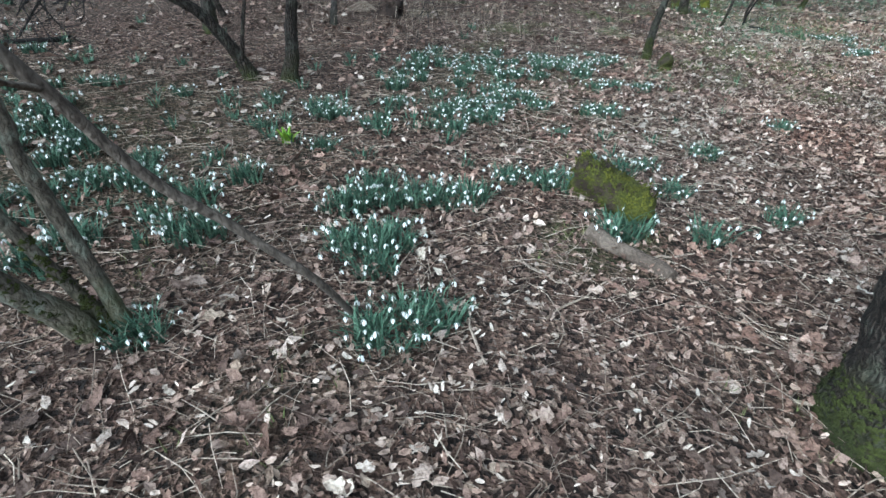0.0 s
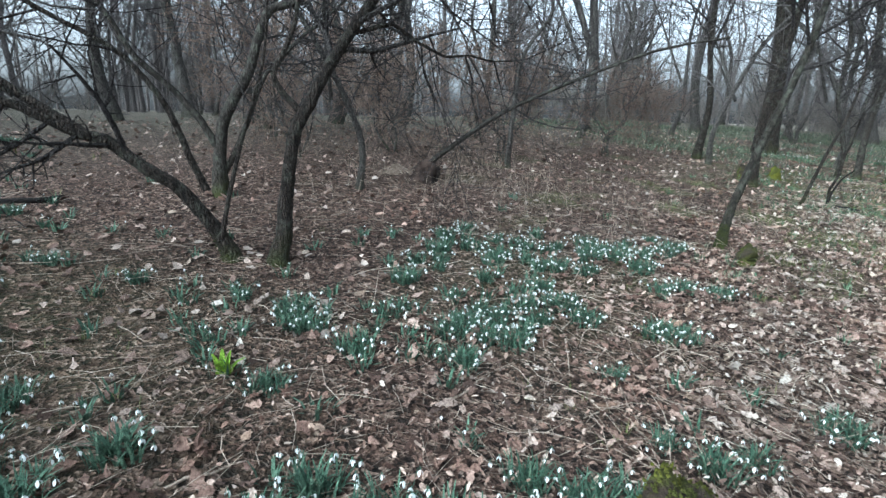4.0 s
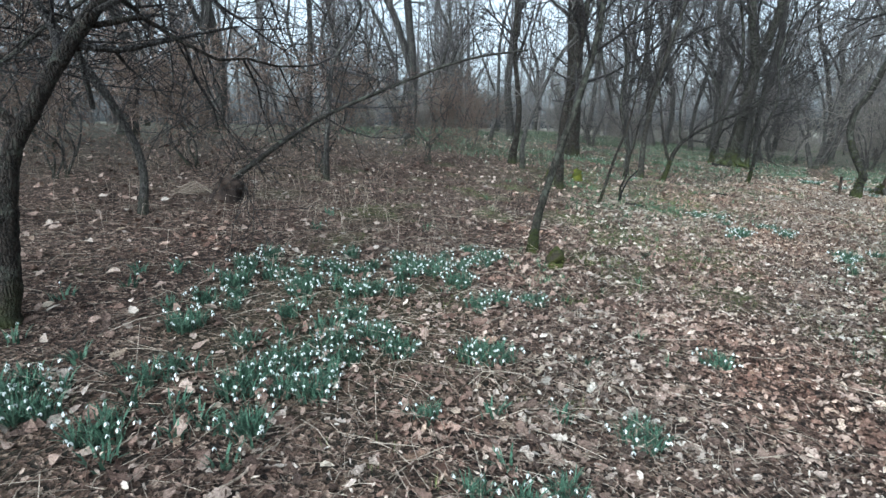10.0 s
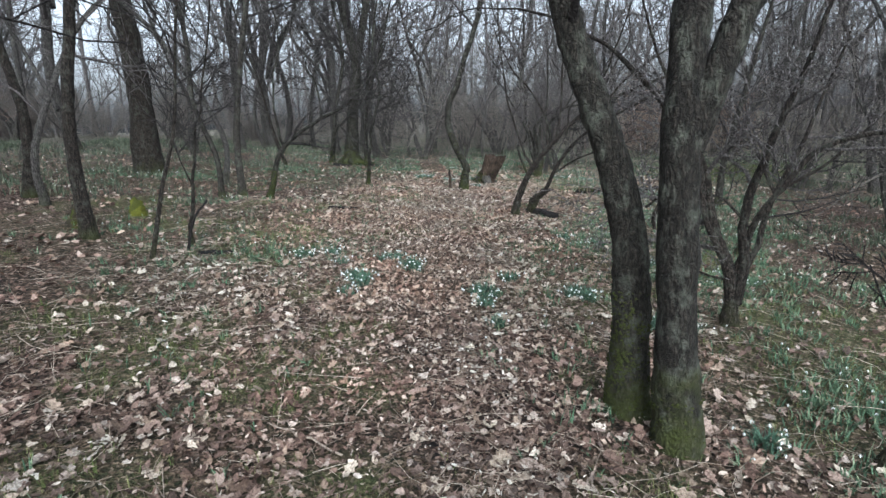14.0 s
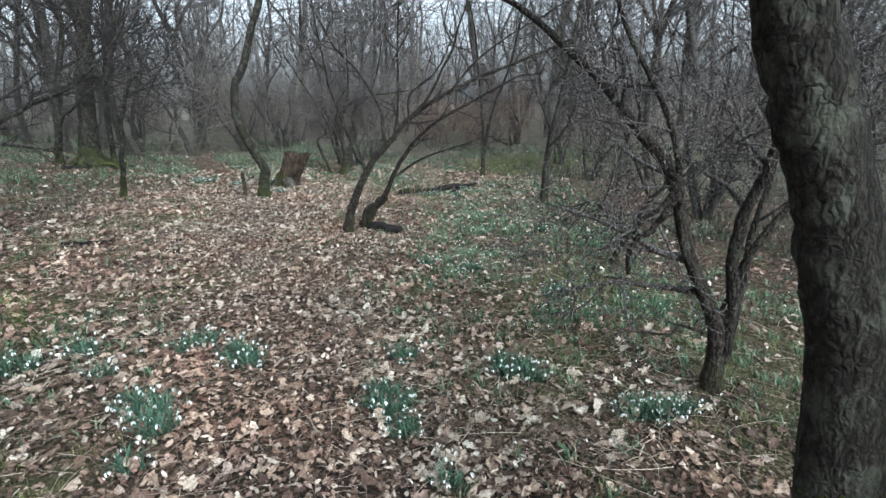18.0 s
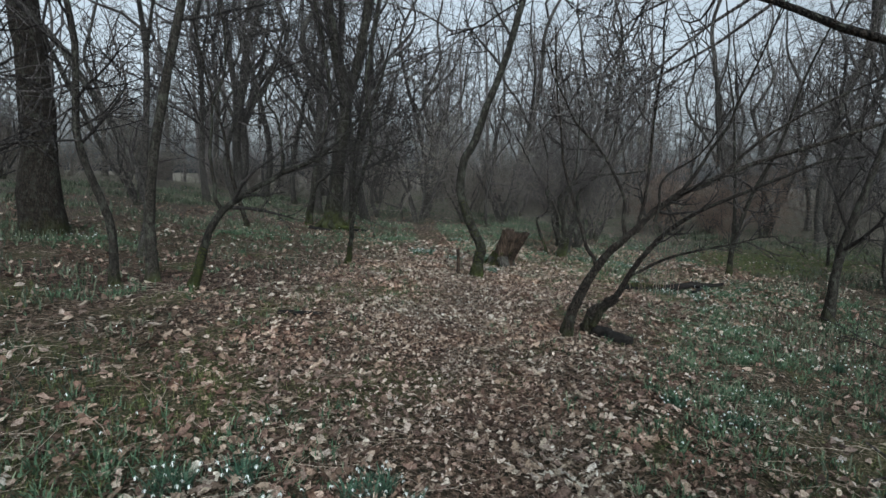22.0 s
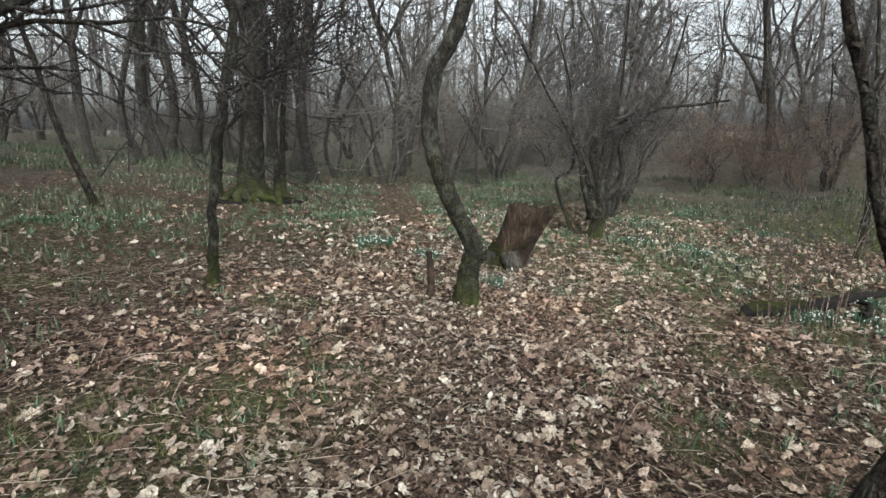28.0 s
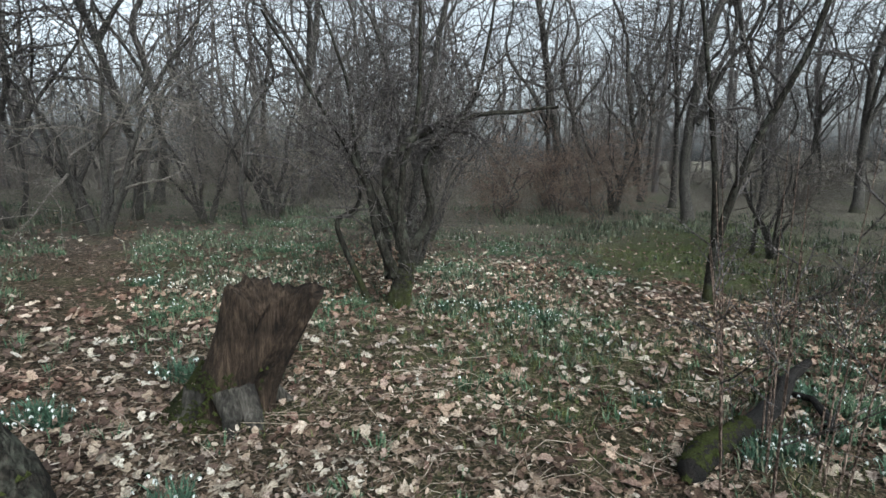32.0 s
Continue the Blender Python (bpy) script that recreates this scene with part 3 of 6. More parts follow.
tree("hawthorn", "low slanting hawthorn limb with a broken stub end", "tree", -1.83, 3.93, [
    (rel(-2.04, 3.85, [(-2.04, 3.85, 0), (-2.2, 3.72, 0.4), (-2.45, 3.52, 0.7), (-2.66, 3.36, 0.86), (-2.96, 3.14, 1.04), (-3.3, 2.88, 1.0), (-3.66, 2.58, 0.94)]), 0.055, 0.02, 9),
    (rel(-2.04, 3.85, [(-2.66, 3.36, 0.86), (-3.26, 2.97, 1.39), (-4.05, 2.41, 1.6), (-4.9, 1.8, 1.9), (-5.6, 1.3, 2.1)]), 0.032, 0.008, 9),
    (rel(-2.04, 3.85, [(-2.95, 3.16, 1.1), (-3.2, 2.95, 1.35), (-3.5, 2.73, 1.56), (-4.09, 2.28, 1.67), (-5.03, 1.56, 1.73)]), 0.02, 0.006, 8),
    (rel(-2.04, 3.85, [(-2.15, 3.77, 0.5), (-2.31, 3.65, 1.04), (-2.51, 3.49, 1.36), (-2.81, 3.26, 1.61), (-3.16, 2.99, 1.85), (-3.6, 2.7, 2.2)]), 0.026, 0.007, 8),
    (rel(-2.04, 3.85, [(-2.1, 3.8, 0.15), (-2.0, 3.95, 0.8), (-1.85, 4.1, 1.5), (-1.8, 4.2, 2.4)]), 0.02, 0.006, 6)],
    crown=(8, 1.0, 2, (5, 3)), from_f=0.35, up=0.1, spread=0.95, thick=0.007, fine=0.003, crook=0.5, moss=((0, 0.25, 120, 3.0),), group="crooked hawthorns")
tree("hawthorn", "forked hawthorn with lichen standing behind dead leaves", "tree", -3.0, 5.22, [
    (grow_to(rel(-3.16, 5.12, [(-3.16, 5.12, 0), (-3.1, 5.17, 0.7), (-2.87, 5.35, 1.25), (-2.72, 5.47, 1.72), (-2.4, 5.7, 1.95)]), 1.2, (0.8, 0.5)), 0.07, 0.02, 12),
    (grow_to(rel(-3.16, 5.12, [(-3.15, 5.12, 0.5), (-3.3, 5.02, 0.8), (-3.69, 4.72, 1.4), (-3.98, 4.5, 2.05)]), 1.6, (-0.5, -0.3)), 0.04, 0.01, 12),
    (rel(-3.16, 5.12, [(-3.12, 5.15, 0.2), (-2.94, 5.3, 0.63), (-2.73, 5.47, 1.22), (-2.36, 5.76, 1.67), (-2.0, 6.0, 2.1)]), 0.035, 0.01, 10)],
    bark_mat=BARK_GREY, crown=(10, 1.2, 2, (5, 4)), from_f=0.4, up=0.05, spread=0.95, thick=0.008, fine=0.003, crook=0.5, group="crooked hawthorns")
LX, LY = -0.85, 0.85
tree("elder_bush", "many-stemmed elder bush with grey-brown bark and yellow moss", "bush", LX, LY, [
    (rel(LX, LY, [(-0.79, 0.97, 0), (-0.83, 0.92, 0.42), (-0.86, 0.88, 0.69), (-0.86, 0.88, 0.81), (-0.88, 0.85, 1.08), (-0.91, 0.8, 1.31), (-0.91, 0.8, 1.6), (-0.93, 0.78, 2.7)]), 0.03, 0.021, 3),
    (rel(LX, LY, [(-0.87, 0.87, 0.76), (-0.89, 0.83, 0.93), (-0.92, 0.78, 1.16), (-0.96, 0.72, 1.36), (-1.03, 0.61, 1.52), (-1.2, 0.35, 1.68), (-1.5, -0.1, 1.9)]), 0.019, 0.01, 3),
    (rel(LX, LY, [(-0.82, 0.95, 0), (-0.9, 0.82, 0.43), (-0.95, 0.74, 0.75), (-0.97, 0.71, 1.01), (-0.99, 0.67, 1.22), (-1.03, 0.61, 1.45), (-1.15, 0.4, 1.9), (-1.3, 0.2, 2.6)]), 0.024, 0.013, 3),
    (rel(LX, LY, [(-0.86, 0.9, 0), (-0.98, 0.7, 0.39), (-1.04, 0.6, 0.7), (-1.09, 0.52, 0.93), (-1.11, 0.48, 1.07), (-1.12, 0.46, 1.35), (-1.16, 0.4, 1.7), (-1.3, 0.2, 2.5)]), 0.044, 0.026, 5),
    (rel(LX, LY, [(-0.99, 0.67, 0.45), (-1.13, 0.45, 0.74), (-1.17, 0.38, 1.0), (-1.18, 0.36, 1.2), (-1.2, 0.33, 1.5), (-1.3, 0.2, 2.3)]), 0.042, 0.026, 4),
    (rel(LX, LY, [(-0.86, 0.88, 0.08), (-0.99, 0.67, 0.39), (-1.11, 0.48, 0.57), (-1.24, 0.26, 0.76), (-1.5, -0.15, 1.05), (-1.8, -0.6, 1.5)]), 0.038, 0.026, 4),
    (rel(LX, LY, [(-1.07, 0.53, 0.85), (-1.08, 0.53, 1.13), (-1.09, 0.51, 1.31), (-1.12, 0.47, 1.46), (-1.2, 0.3, 1.8)]), 0.011, 0.006, 4),
    (rel(LX, LY, [(-0.99, 0.67, 1.2), (-0.96, 0.7, 1.35), (-0.94, 0.72, 1.45), (-0.9, 0.76, 1.6)]), 0.009, 0.005, 4)],
    bark_mat=BARK_ELDER, twig_mat=BARK_ELDER, crown=(3, 0.45, 1, (4,)), from_f=0.45, stem_name="stem", flare=1.2, crook=0.45, moss=((3, 0.7, 160, 0.0), (2, 0.5, 120, 0.0), (3, 0.16, 170, 0.0, 0.8)))
tree("leaning_branch", "long grey-brown branch slanting down into dead leaves", "branch", 0.05, 1.2, [
    (rel(0.05, 1.2, [(0.05, 1.2, 0.0), (-0.02, 1.04, 0.27), (-0.12, 0.96, 0.42), (-0.21, 0.89, 0.55), (-0.3, 0.8, 0.68), (-0.36, 0.72, 0.82), (-0.4, 0.62, 1.0), (-0.46, 0.48, 1.2), (-0.7, 0.1, 1.7), (-0.9, -0.4, 2.3)]), 0.013, 0.019, 1)],
    bark_mat=BARK_PALE, twig_mat=BARK_PALE, crown=(0, 0.3, 1, (2,)), from_f=0.6, stem_name="wood", flare=1.0, crown_name="twig_spray", sides=12)
tree("grey_tree", "grey lichen-spotted tree trunk among snowdrops", "tree", -2.95, 0.45, [
    (grow_to(rel(-2.95, 0.45, [(-2.95, 0.45, 0), (-2.97, 0.5, 0.8), (-2.99, 0.6, 1.9)]), 4.5, (0.2, 0.3), 3), 0.11, 0.04, 12)], bark_mat=BARK_ELDER, crown=(12, 1.5, 2, (5, 4)), from_f=0.3)
tree("grey_tree", "thick grey tree trunk beside the elder", "tree", -2.85, 0.05, [
    (grow_to([(0, 0, 0), (-0.03, -0.02, 0.9), (0.0, -0.1, 2.0)], 4.0, (0.1, -0.3), 3), 0.12, 0.05, 12)], bark_mat=BARK_ELDER, crown=(12, 1.5, 2, (5, 4)), from_f=0.35)
tree("old_tree", "thick dark trunk with bright moss on its foot", "tree", 1.9, 1.12, [
    (grow_to([(0, 0, 0), (-0.04, 0.01, 0.6), (-0.04, -0.01, 1.4)], 4.0, (0.4, -0.2), 3), 0.15, 0.08, 6)], bark_mat=BARK_DARK, crown=(6, 1.5, 2, (5, 4)), from_f=0.6, flare=1.5, sides=14, moss=((0, 0.26, 950, 3.7),))
BX, BY = 5.0, 5.12
tree("forked_tree", "twin-stemmed tree with mossy foot and furrowed bark", "tree", 4.95, 5.15, [
    (grow_to(rel(BX, BY, [(5.03, 5.3, 0), (5.04, 5.33, 0.8), (5.01, 5.42, 1.3), (4.95, 5.55, 1.7), (4.88, 5.68, 2.15), (4.9, 5.74, 2.7)]), 4.5, (-0.2, 0.3), 3), 0.105, 0.05, 10),
    (grow_to(rel(BX, BY, [(4.97, 4.98, 0), (4.94, 5.03, 0.87), (4.93, 5.05, 1.7), (5.0, 5.06, 2.5)]), 4.5, (0.1, -0.1), 3), 0.105, 0.05, 10),
    (grow_to(rel(BX, BY, [(4.95, 5.03, 1.45), (5.03, 4.92, 1.9), (5.16, 4.84, 2.3), (5.3, 4.74, 2.9)]), 3.5, (0.3, -0.2), 3), 0.07, 0.04, 8)],
    bark_mat=BARK_MOSSY, crown=(9, 1.6, 2, (5, 4)), from_f=0.45, flare=1.35, sides=14, moss=((0, 0.75, 700, 3.4), (1, 0.3, 200, 3.4)))
VX, VY = 6.97, 5.4
tree("spreading_bush", "spreading bare bush with arching grey limbs over snowdrops", "bush", 6.86, 5.61, [
    (rel(VX, VY, [(6.97, 5.4, 0), (6.95, 5.44, 0.42), (6.98, 5.6, 0.8), (7.0, 5.8, 1.33), (7.02, 6.1, 1.7), (7.05, 6.45, 2.04)]), 0.055, 0.026, 8),
    (rel(VX, VY, [(7.05, 6.42, 2.02), (7.08, 6.85, 2.35), (7.0, 7.4, 2.65), (6.95, 8.0, 2.82), (6.8, 8.55, 2.85), (6.6, 9.1, 2.7)]), 0.024, 0.004, 12),
    (rel(VX, VY, [(6.97, 5.4, 0.2), (6.98, 5.38, 0.88), (7.0, 5.3, 1.4), (7.05, 5.15, 1.9), (7.1, 5.0, 2.6)]), 0.045, 0.012, 8),
    (rel(VX, VY, [(6.97, 5.4, 0.45), (7.0, 5.3, 0.95), (7.16, 4.9, 1.45), (7.4, 4.3, 1.5), (7.6, 3.8, 1.35)]), 0.03, 0.008, 8),
    (rel(VX, VY, [(6.96, 5.42, 0.4), (6.88, 5.66, 0.95), (6.83, 5.78, 1.55), (6.74, 6.0, 2.05), (6.7, 6.2, 2.6)]), 0.03, 0.008, 8),
    (rel(VX, VY, [(6.98, 5.38, 0.4), (7.2, 5.3, 1.0), (7.5, 5.2, 1.6), (7.7, 5.1, 2.3)]), 0.028, 0.008, 8),
    ([(-0.05, 0.4, 1.33), (-0.2, 0.3, 1.28), (-0.26, 0.34, 1.14), (-0.31, 0.41, 1.04), (-0.38, 0.5, 0.97), (-0.39, 0.52, 0.79)], 0.026, 0.014, 2),
    ([(-0.2, 0.3, 1.3), (-0.28, 0.36, 1.2), (-0.37, 0.48, 1.08), (-0.44, 0.56, 0.98)], 0.018, 0.01, 2),
    ([(-0.02, 0.03, 0.38), (-0.13, 0.17, 0.44), (-0.25, 0.33, 0.42), (-0.39, 0.51, 0.41)], 0.012, 0.004, 2)],
    bark_mat=BARK_DARK, twig_mat=TWIG_HAZED, crown=(7, 0.8, 2, (4, 4)), from_f=0.3, up=0.1, spread=0.9, crook=0.5, stem_name="stem")
tree("rod_bush", "thin dark leaning stems among snowdrops", "bush", 5.65, 4.35, [
    (rel(5.56, 3.91, [(5.56, 3.91, 0), (5.59, 3.79, 0.4), (5.61, 3.68, 0.75), (5.66, 3.5, 1.4), (5.7, 3.3, 2.0)]), 0.035, 0.01, 6),
    (rel(5.56, 3.91, [(5.58, 3.82, 0.3), (5.7, 3.95, 0.8), (5.8, 4.0, 1.5)]), 0.018, 0.006, 5)], crown=(6, 0.7, 2, (4, 4)), stem_name="stem")
tree("young_tree", "slender young tree with a moss-ringed foot", "tree", 1.77, 6.37, [
    (grow_to(rel(1.7, 6.31, [(1.7, 6.31, 0), (1.76, 6.31, 0.43), (1.92, 6.32, 1.0), (2.1, 6.32, 1.6), (2.24, 6.33, 2.3)]), 3.2, (0.3, 0.1), 3), 0.045, 0.016, 14)], moss=((0, 0.3, 260, 4.0),), bark_mat=BARK_MOSSY, crown=(14, 1.2, 2, (5, 4)), from_f=0.35)
tree("crooked_tree", "strongly bent dark tree trunk beside the trodden path", "tree", 9.96, 12.76, [
    (grow_to(rel(9.9, 12.71, [(9.9, 12.71, 0), (9.93, 12.69, 0.3), (9.95, 12.67, 0.5), (9.83, 12.77, 0.82), (9.71, 12.87, 1.2), (9.67, 12.9, 1.5), (9.7, 12.87, 1.88), (9.82, 12.78, 2.16), (9.95, 12.66, 2.7), (10.17, 12.47, 3.5)]), 3.5, (0.8, -0.6), 3), 0.088, 0.045, 10)], bark_mat=BARK_MOSSY, crown=(9, 1.5, 2, (5, 4)), from_f=0.72, sides=14, moss=((0, 1.3, 420, 3.8),))
PX, PY = 8.76, 9.97
np.random.seed(315)
tree("leaning_bush", "dark bush of long slanting limbs leaning over snowdrops", "bush", 8.71, 9.95, [
    (rel(PX, PY, [(8.76, 9.97, 0), (8.83, 9.86, 0.45), (8.93, 9.71, 0.81), (9.06, 9.49, 1.12), (9.29, 9.14, 1.5), (9.51, 8.79, 1.74), (9.95, 8.12, 2.08), (10.5, 7.5, 2.4)]), 0.062, 0.012, 12),
    (rel(PX, PY, [(9.08, 9.84, 0.1), (9.17, 9.63, 0.45), (9.27, 9.41, 0.92), (9.44, 9.08, 1.32), (9.82, 8.4, 1.75), (10.2, 7.9, 1.95)]), 0.042, 0.01, 11),
    (rel(PX, PY, [(8.92, 9.72, 0.78), (8.86, 9.81, 1.03), (8.77, 9.95, 1.48), (8.69, 10.08, 1.92), (8.67, 10.12, 2.4), (8.6, 10.2, 3.2)]), 0.024, 0.007, 9),
    (rel(PX, PY, [(9.05, 9.5, 1.1), (9.03, 9.55, 1.53), (8.91, 9.73, 1.93), (8.72, 10.04, 2.38), (8.6, 10.3, 3.0)]), 0.022, 0.007, 9),
    (rel(PX, PY, [(9.24, 9.5, 0.7), (9.4, 9.15, 0.92), (9.6, 8.75, 1.08), (9.85, 8.4, 1.18)]), 0.018, 0.006, 7),
    (rel(PX, PY, [(9.12, 9.4, 1.16), (9.16, 9.36, 1.87), (9.15, 9.33, 2.56), (9.2, 9.3, 3.4)]), 0.02, 0.007, 8),
    (rel(PX, PY, [(9.26, 9.18, 1.45), (9.39, 8.97, 1.82), (9.52, 8.77, 2.3), (9.6, 8.65, 2.75), (9.7, 8.5, 3.3)]), 0.022, 0.007, 8),
    (rel(PX, PY, [(9.48, 8.83, 1.7), (9.66, 8.55, 2.1), (9.97, 8.07, 2.46), (10.4, 7.6, 2.8)]), 0.02, 0.006, 8),
    (rel(PX, PY, [(9.2, 9.28, 1.28), (9.23, 9.23, 1.69), (9.39, 8.97, 1.97), (9.6, 8.8, 2.4)]), 0.016, 0.006, 7)],
    crown=(6, 0.42, 1, (4,)), from_f=0.45, up=0.4, spread=0.8, crook=0.5, thick=0.006, stem_name="limb")
tree("leaning_tree", "leaning slim tree with moss at its foot", "tree", 5.62, 12.67, [
    (rel(5.32, 12.65, [(5.32, 12.65, 0), (5.48, 12.62, 0.48), (5.66, 12.6, 0.86), (5.95, 12.56, 1.05), (6.3, 12.5, 1.28), (6.7, 12.4, 1.5), (7.05, 12.45, 1.72), (7.45, 12.5, 2.15), (7.7, 12.5, 2.6)]), 0.052, 0.009, 16),
    (rel(5.32, 12.65, [(5.64, 12.6, 0.83), (5.58, 12.63, 1.23), (5.6, 12.66, 1.9), (5.75, 12.66, 2.45), (5.7, 12.7, 3.1)]), 0.026, 0.007, 9),
    (rel(5.32, 12.65, [(6.3, 12.5, 1.28), (6.33, 12.6, 1.86), (6.21, 12.65, 2.15), (6.34, 12.7, 2.6)]), 0.02, 0.006, 8),
    (rel(5.32, 12.65, [(6.6, 12.43, 1.46), (7.0, 12.5, 1.58), (7.6, 12.55, 1.65), (8.0, 12.6, 1.6)]), 0.016, 0.005, 8)],
    bark_mat=BARK_MOSSY, crown=(9, 0.9, 2, (5, 4)), from_f=0.25, crook=0.5, moss=((0, 0.5, 420, 3.8),))
tree("slim_tree", "slim crooked tree among last year's leaves", "tree", 4.92, 12.87, [
    (grow_to(rel(4.65, 12.68, [(4.65, 12.68, 0), (4.64, 12.68, 0.67), (4.42, 12.71, 1.5), (4.44, 12.71, 2.5)]), 2.0, (-0.4, 0.2)), 0.05, 0.02, 10)], bark_mat=BARK_GREY, crown=(10, 1.2, 2, (5, 4)), from_f=0.35)
tree("slim_tree", "slim grey tree rising straight beside its mossy neighbour", "tree", 5.31, 13.07, [
    (grow_to(rel(5.04, 12.88, [(5.04, 12.88, 0), (5.08, 12.87, 1.2), (5.42, 12.81, 2.98), (5.75, 12.75, 4.17)]), 3.0, (0.5, 0.0)), 0.065, 0.025, 12)], bark_mat=BARK_GREY, crown=(12, 1.4, 2, (5, 4)), from_f=0.35)
tree("oak", "tall thick-trunked oak with dark furrowed bark", "tree", 4.41, 16.21, [
    (grow_to([(0, 0, 0), (0.04, 0, 2.2), (-0.12, 0, 4.7)], 8.0, (-0.4, 0.3), 4), 0.24, 0.09, 22)], crown=(22, 2.8, 2, (6, 5)), from_f=0.22, flare=1.45, sides=12)
old_oak = tree("oak", "old oak with companion stems, a slanting limb and mossy roots", "tree", 10.17, 18.56, [
    (grow_to([(0.07, -0.08, 0), (0.12, -0.14, 0.8), (0.2, -0.24, 1.9), (0.3, -0.35, 3.0), (0.1, -0.1, 4.6)], 7.0, (-0.9, 0.4), 4), 0.21, 0.07, 16),
    (grow_to([(0.28, -0.33, 2.8), (0.6, -0.6, 4.4), (0.8, -0.8, 6.2)], 5.0, (0.5, -0.3), 3), 0.13, 0.05, 14),
    (grow_to([(-0.35, 0.4, 0), (-0.28, 0.32, 0.66), (-0.19, 0.22, 1.59), (-0.03, 0.03, 2.48), (0.05, -0.05, 3.2)], 4.0, (-0.6, 0.3), 3), 0.08, 0.03, 12),
    ([(-0.45, 0.24, 0.3), (-0.34, -0.08, 1.06), (-0.19, -0.25, 1.25), (0.31, -0.82, 1.97), (0.51, -1.04, 2.63), (0.8, -1.3, 3.4)], 0.05, 0.012, 12),
    ([(0.39, -0.45, 0), (0.4, -0.46, 0.66), (0.41, -0.47, 1.29), (0.54, -0.62, 2.05), (0.7, -0.8, 2.77), (0.9, -1.0, 3.6), (1.2, -1.2, 5.0)], 0.062, 0.018, 12),
    (grow_to([(0.75, 0.2, 0), (0.85, 0.2, 1.4), (1.1, 0.3, 3.0)], 2.0, (0.2, 0.1)), 0.06, 0.02, 9)], bark_mat=BARK_MOSSY, crown=(14, 2.2, 2, (5, 5)), from_f=0.3, flare=1.5, sides=12, moss=((0, 0.6, 500, 3.9), (2, 0.4, 200, 3.9)))
for k in range(8):
    a, ln = 0.4 + k * 0.785 + random.uniform(-0.2, 0.2), random.uniform(0.55, 0.95)
    c, n = math.cos(a), math.sin(a)
    rg = Geo()
    rg.tube(bend([(0.07 + 0.12 * c, -0.08 + 0.12 * n, 0.22), (0.07 + 0.35 * c, -0.08 + 0.35 * n, 0.07), (0.07 + 0.62 * ln * c - 0.1 * n, -0.08 + 0.62 * ln * n + 0.1 * c, 0.03), (0.07 + ln * c, -0.08 + ln * n, -0.03)], 5), np.linspace(0.085, 0.02, 16), 9, True, 0.25)
    part("root", rg, BARK_MOSSY, old_oak)
tree("slim_tree", "slender mossy tree with a kinked foot among oak leaves", "tree", 8.28, 14.0, [
    (grow_to([(0.0, 0.0, 0), (0.03, -0.03, 0.3), (0.06, -0.06, 0.72), (0.09, -0.1, 1.1), (0.17, -0.2, 1.5), (0.26, -0.3, 2.0), (0.2, -0.2, 2.8)], 3.0, (0.5, 0.2), 3), 0.045, 0.014, 12)], bark_mat=BARK_MOSSY, crown=(12, 1.1, 2, (5, 4)), from_f=0.4, crook=0.5, moss=((0, 0.35, 160, 4.0),))
tree("field_maple", "grey-green young tree with upswept boughs", "tree", 16.11, 11.37, [
    (grow_to(rel(16.26, 11.17, [(16.26, 11.17, 0), (16.26, 11.13, 0.7), (16.25, 10.86, 1.75), (16.25, 10.43, 2.8)]), 2.5, (0.1, -0.7)), 0.06, 0.015, 14),
    (grow_to(rel(16.26, 11.17, [(16.26, 11.14, 0.6), (16.3, 11.2, 1.5), (16.4, 11.35, 2.6)]), 2.0, (0.1, 0.4)), 0.045, 0.012, 12)], bark_mat=BARK_MOSSY, twig_mat=TWIG_HAZED, crown=(10, 1.0, 2, (5, 4)), from_f=0.25)
tree("hazel_bush", "dense crooked old bush with a thick dark foot", "bush", 13.77, 14.14, [
    (rel(13.86, 14.2, [(13.86, 14.18, 0), (13.92, 14.1, 0.4), (13.9, 14.12, 0.74), (13.84, 14.22, 1.3), (14.0, 13.98, 1.7), (14.4, 13.5, 1.9), (15.0, 12.9, 2.0)]), 0.1, 0.014, 14),
    (rel(13.86, 14.2, [(13.95, 14.6, 0), (13.78, 14.82, 0.8), (13.92, 14.63, 1.1), (13.9, 14.7, 2.0)]), 0.04, 0.01, 10),
    ([(0.0, 0, 0.3), (-0.12, 0.1, 0.8), (-0.05, 0.3, 1.3), (-0.35, 0.5, 1.9), (-0.7, 0.9, 2.8)], 0.06, 0.012, 14),
    ([(0.06, -0.06, 0.5), (0.3, -0.25, 0.9), (0.35, -0.2, 1.5), (0.8, -0.5, 2.1), (1.1, -0.6, 3.2)], 0.06, 0.012, 14),
    ([(0.0, 0.05, 0.3), (0.22, 0.3, 0.9), (0.15, 0.5, 1.5), (0.5, 0.9, 2.2), (0.6, 1.3, 3.2)], 0.055, 0.012, 14),
    ([(0.04, -0.05, 0.6), (0.0, -0.1, 1.2), (0.2, -0.2, 2.0), (0.1, -0.3, 3.4)], 0.05, 0.012, 12)],
    bark_mat=BARK_MOSSY, twig_mat=TWIG_HAZED, crown=(8, 1.0, 2, (5, 4)), from_f=0.42, up=0.15, spread=0.9, crook=0.55, stem_name="stem", moss=((0, 0.5, 250, 4.2),))
tree("young_tree", "grey young tree beside the snowdrop carpet", "tree", 13.22, 8.77, [
    (grow_to(rel(12.6, 8.12, [(12.6, 8.12, 0), (12.61, 8.07, 1.0), (12.65, 7.83, 2.2)]), 2.6, (0.2, -0.5)), 0.075, 0.02, 14)], bark_mat=BARK_GREY, crown=(14, 1.4, 2, (5, 4)), from_f=0.25)
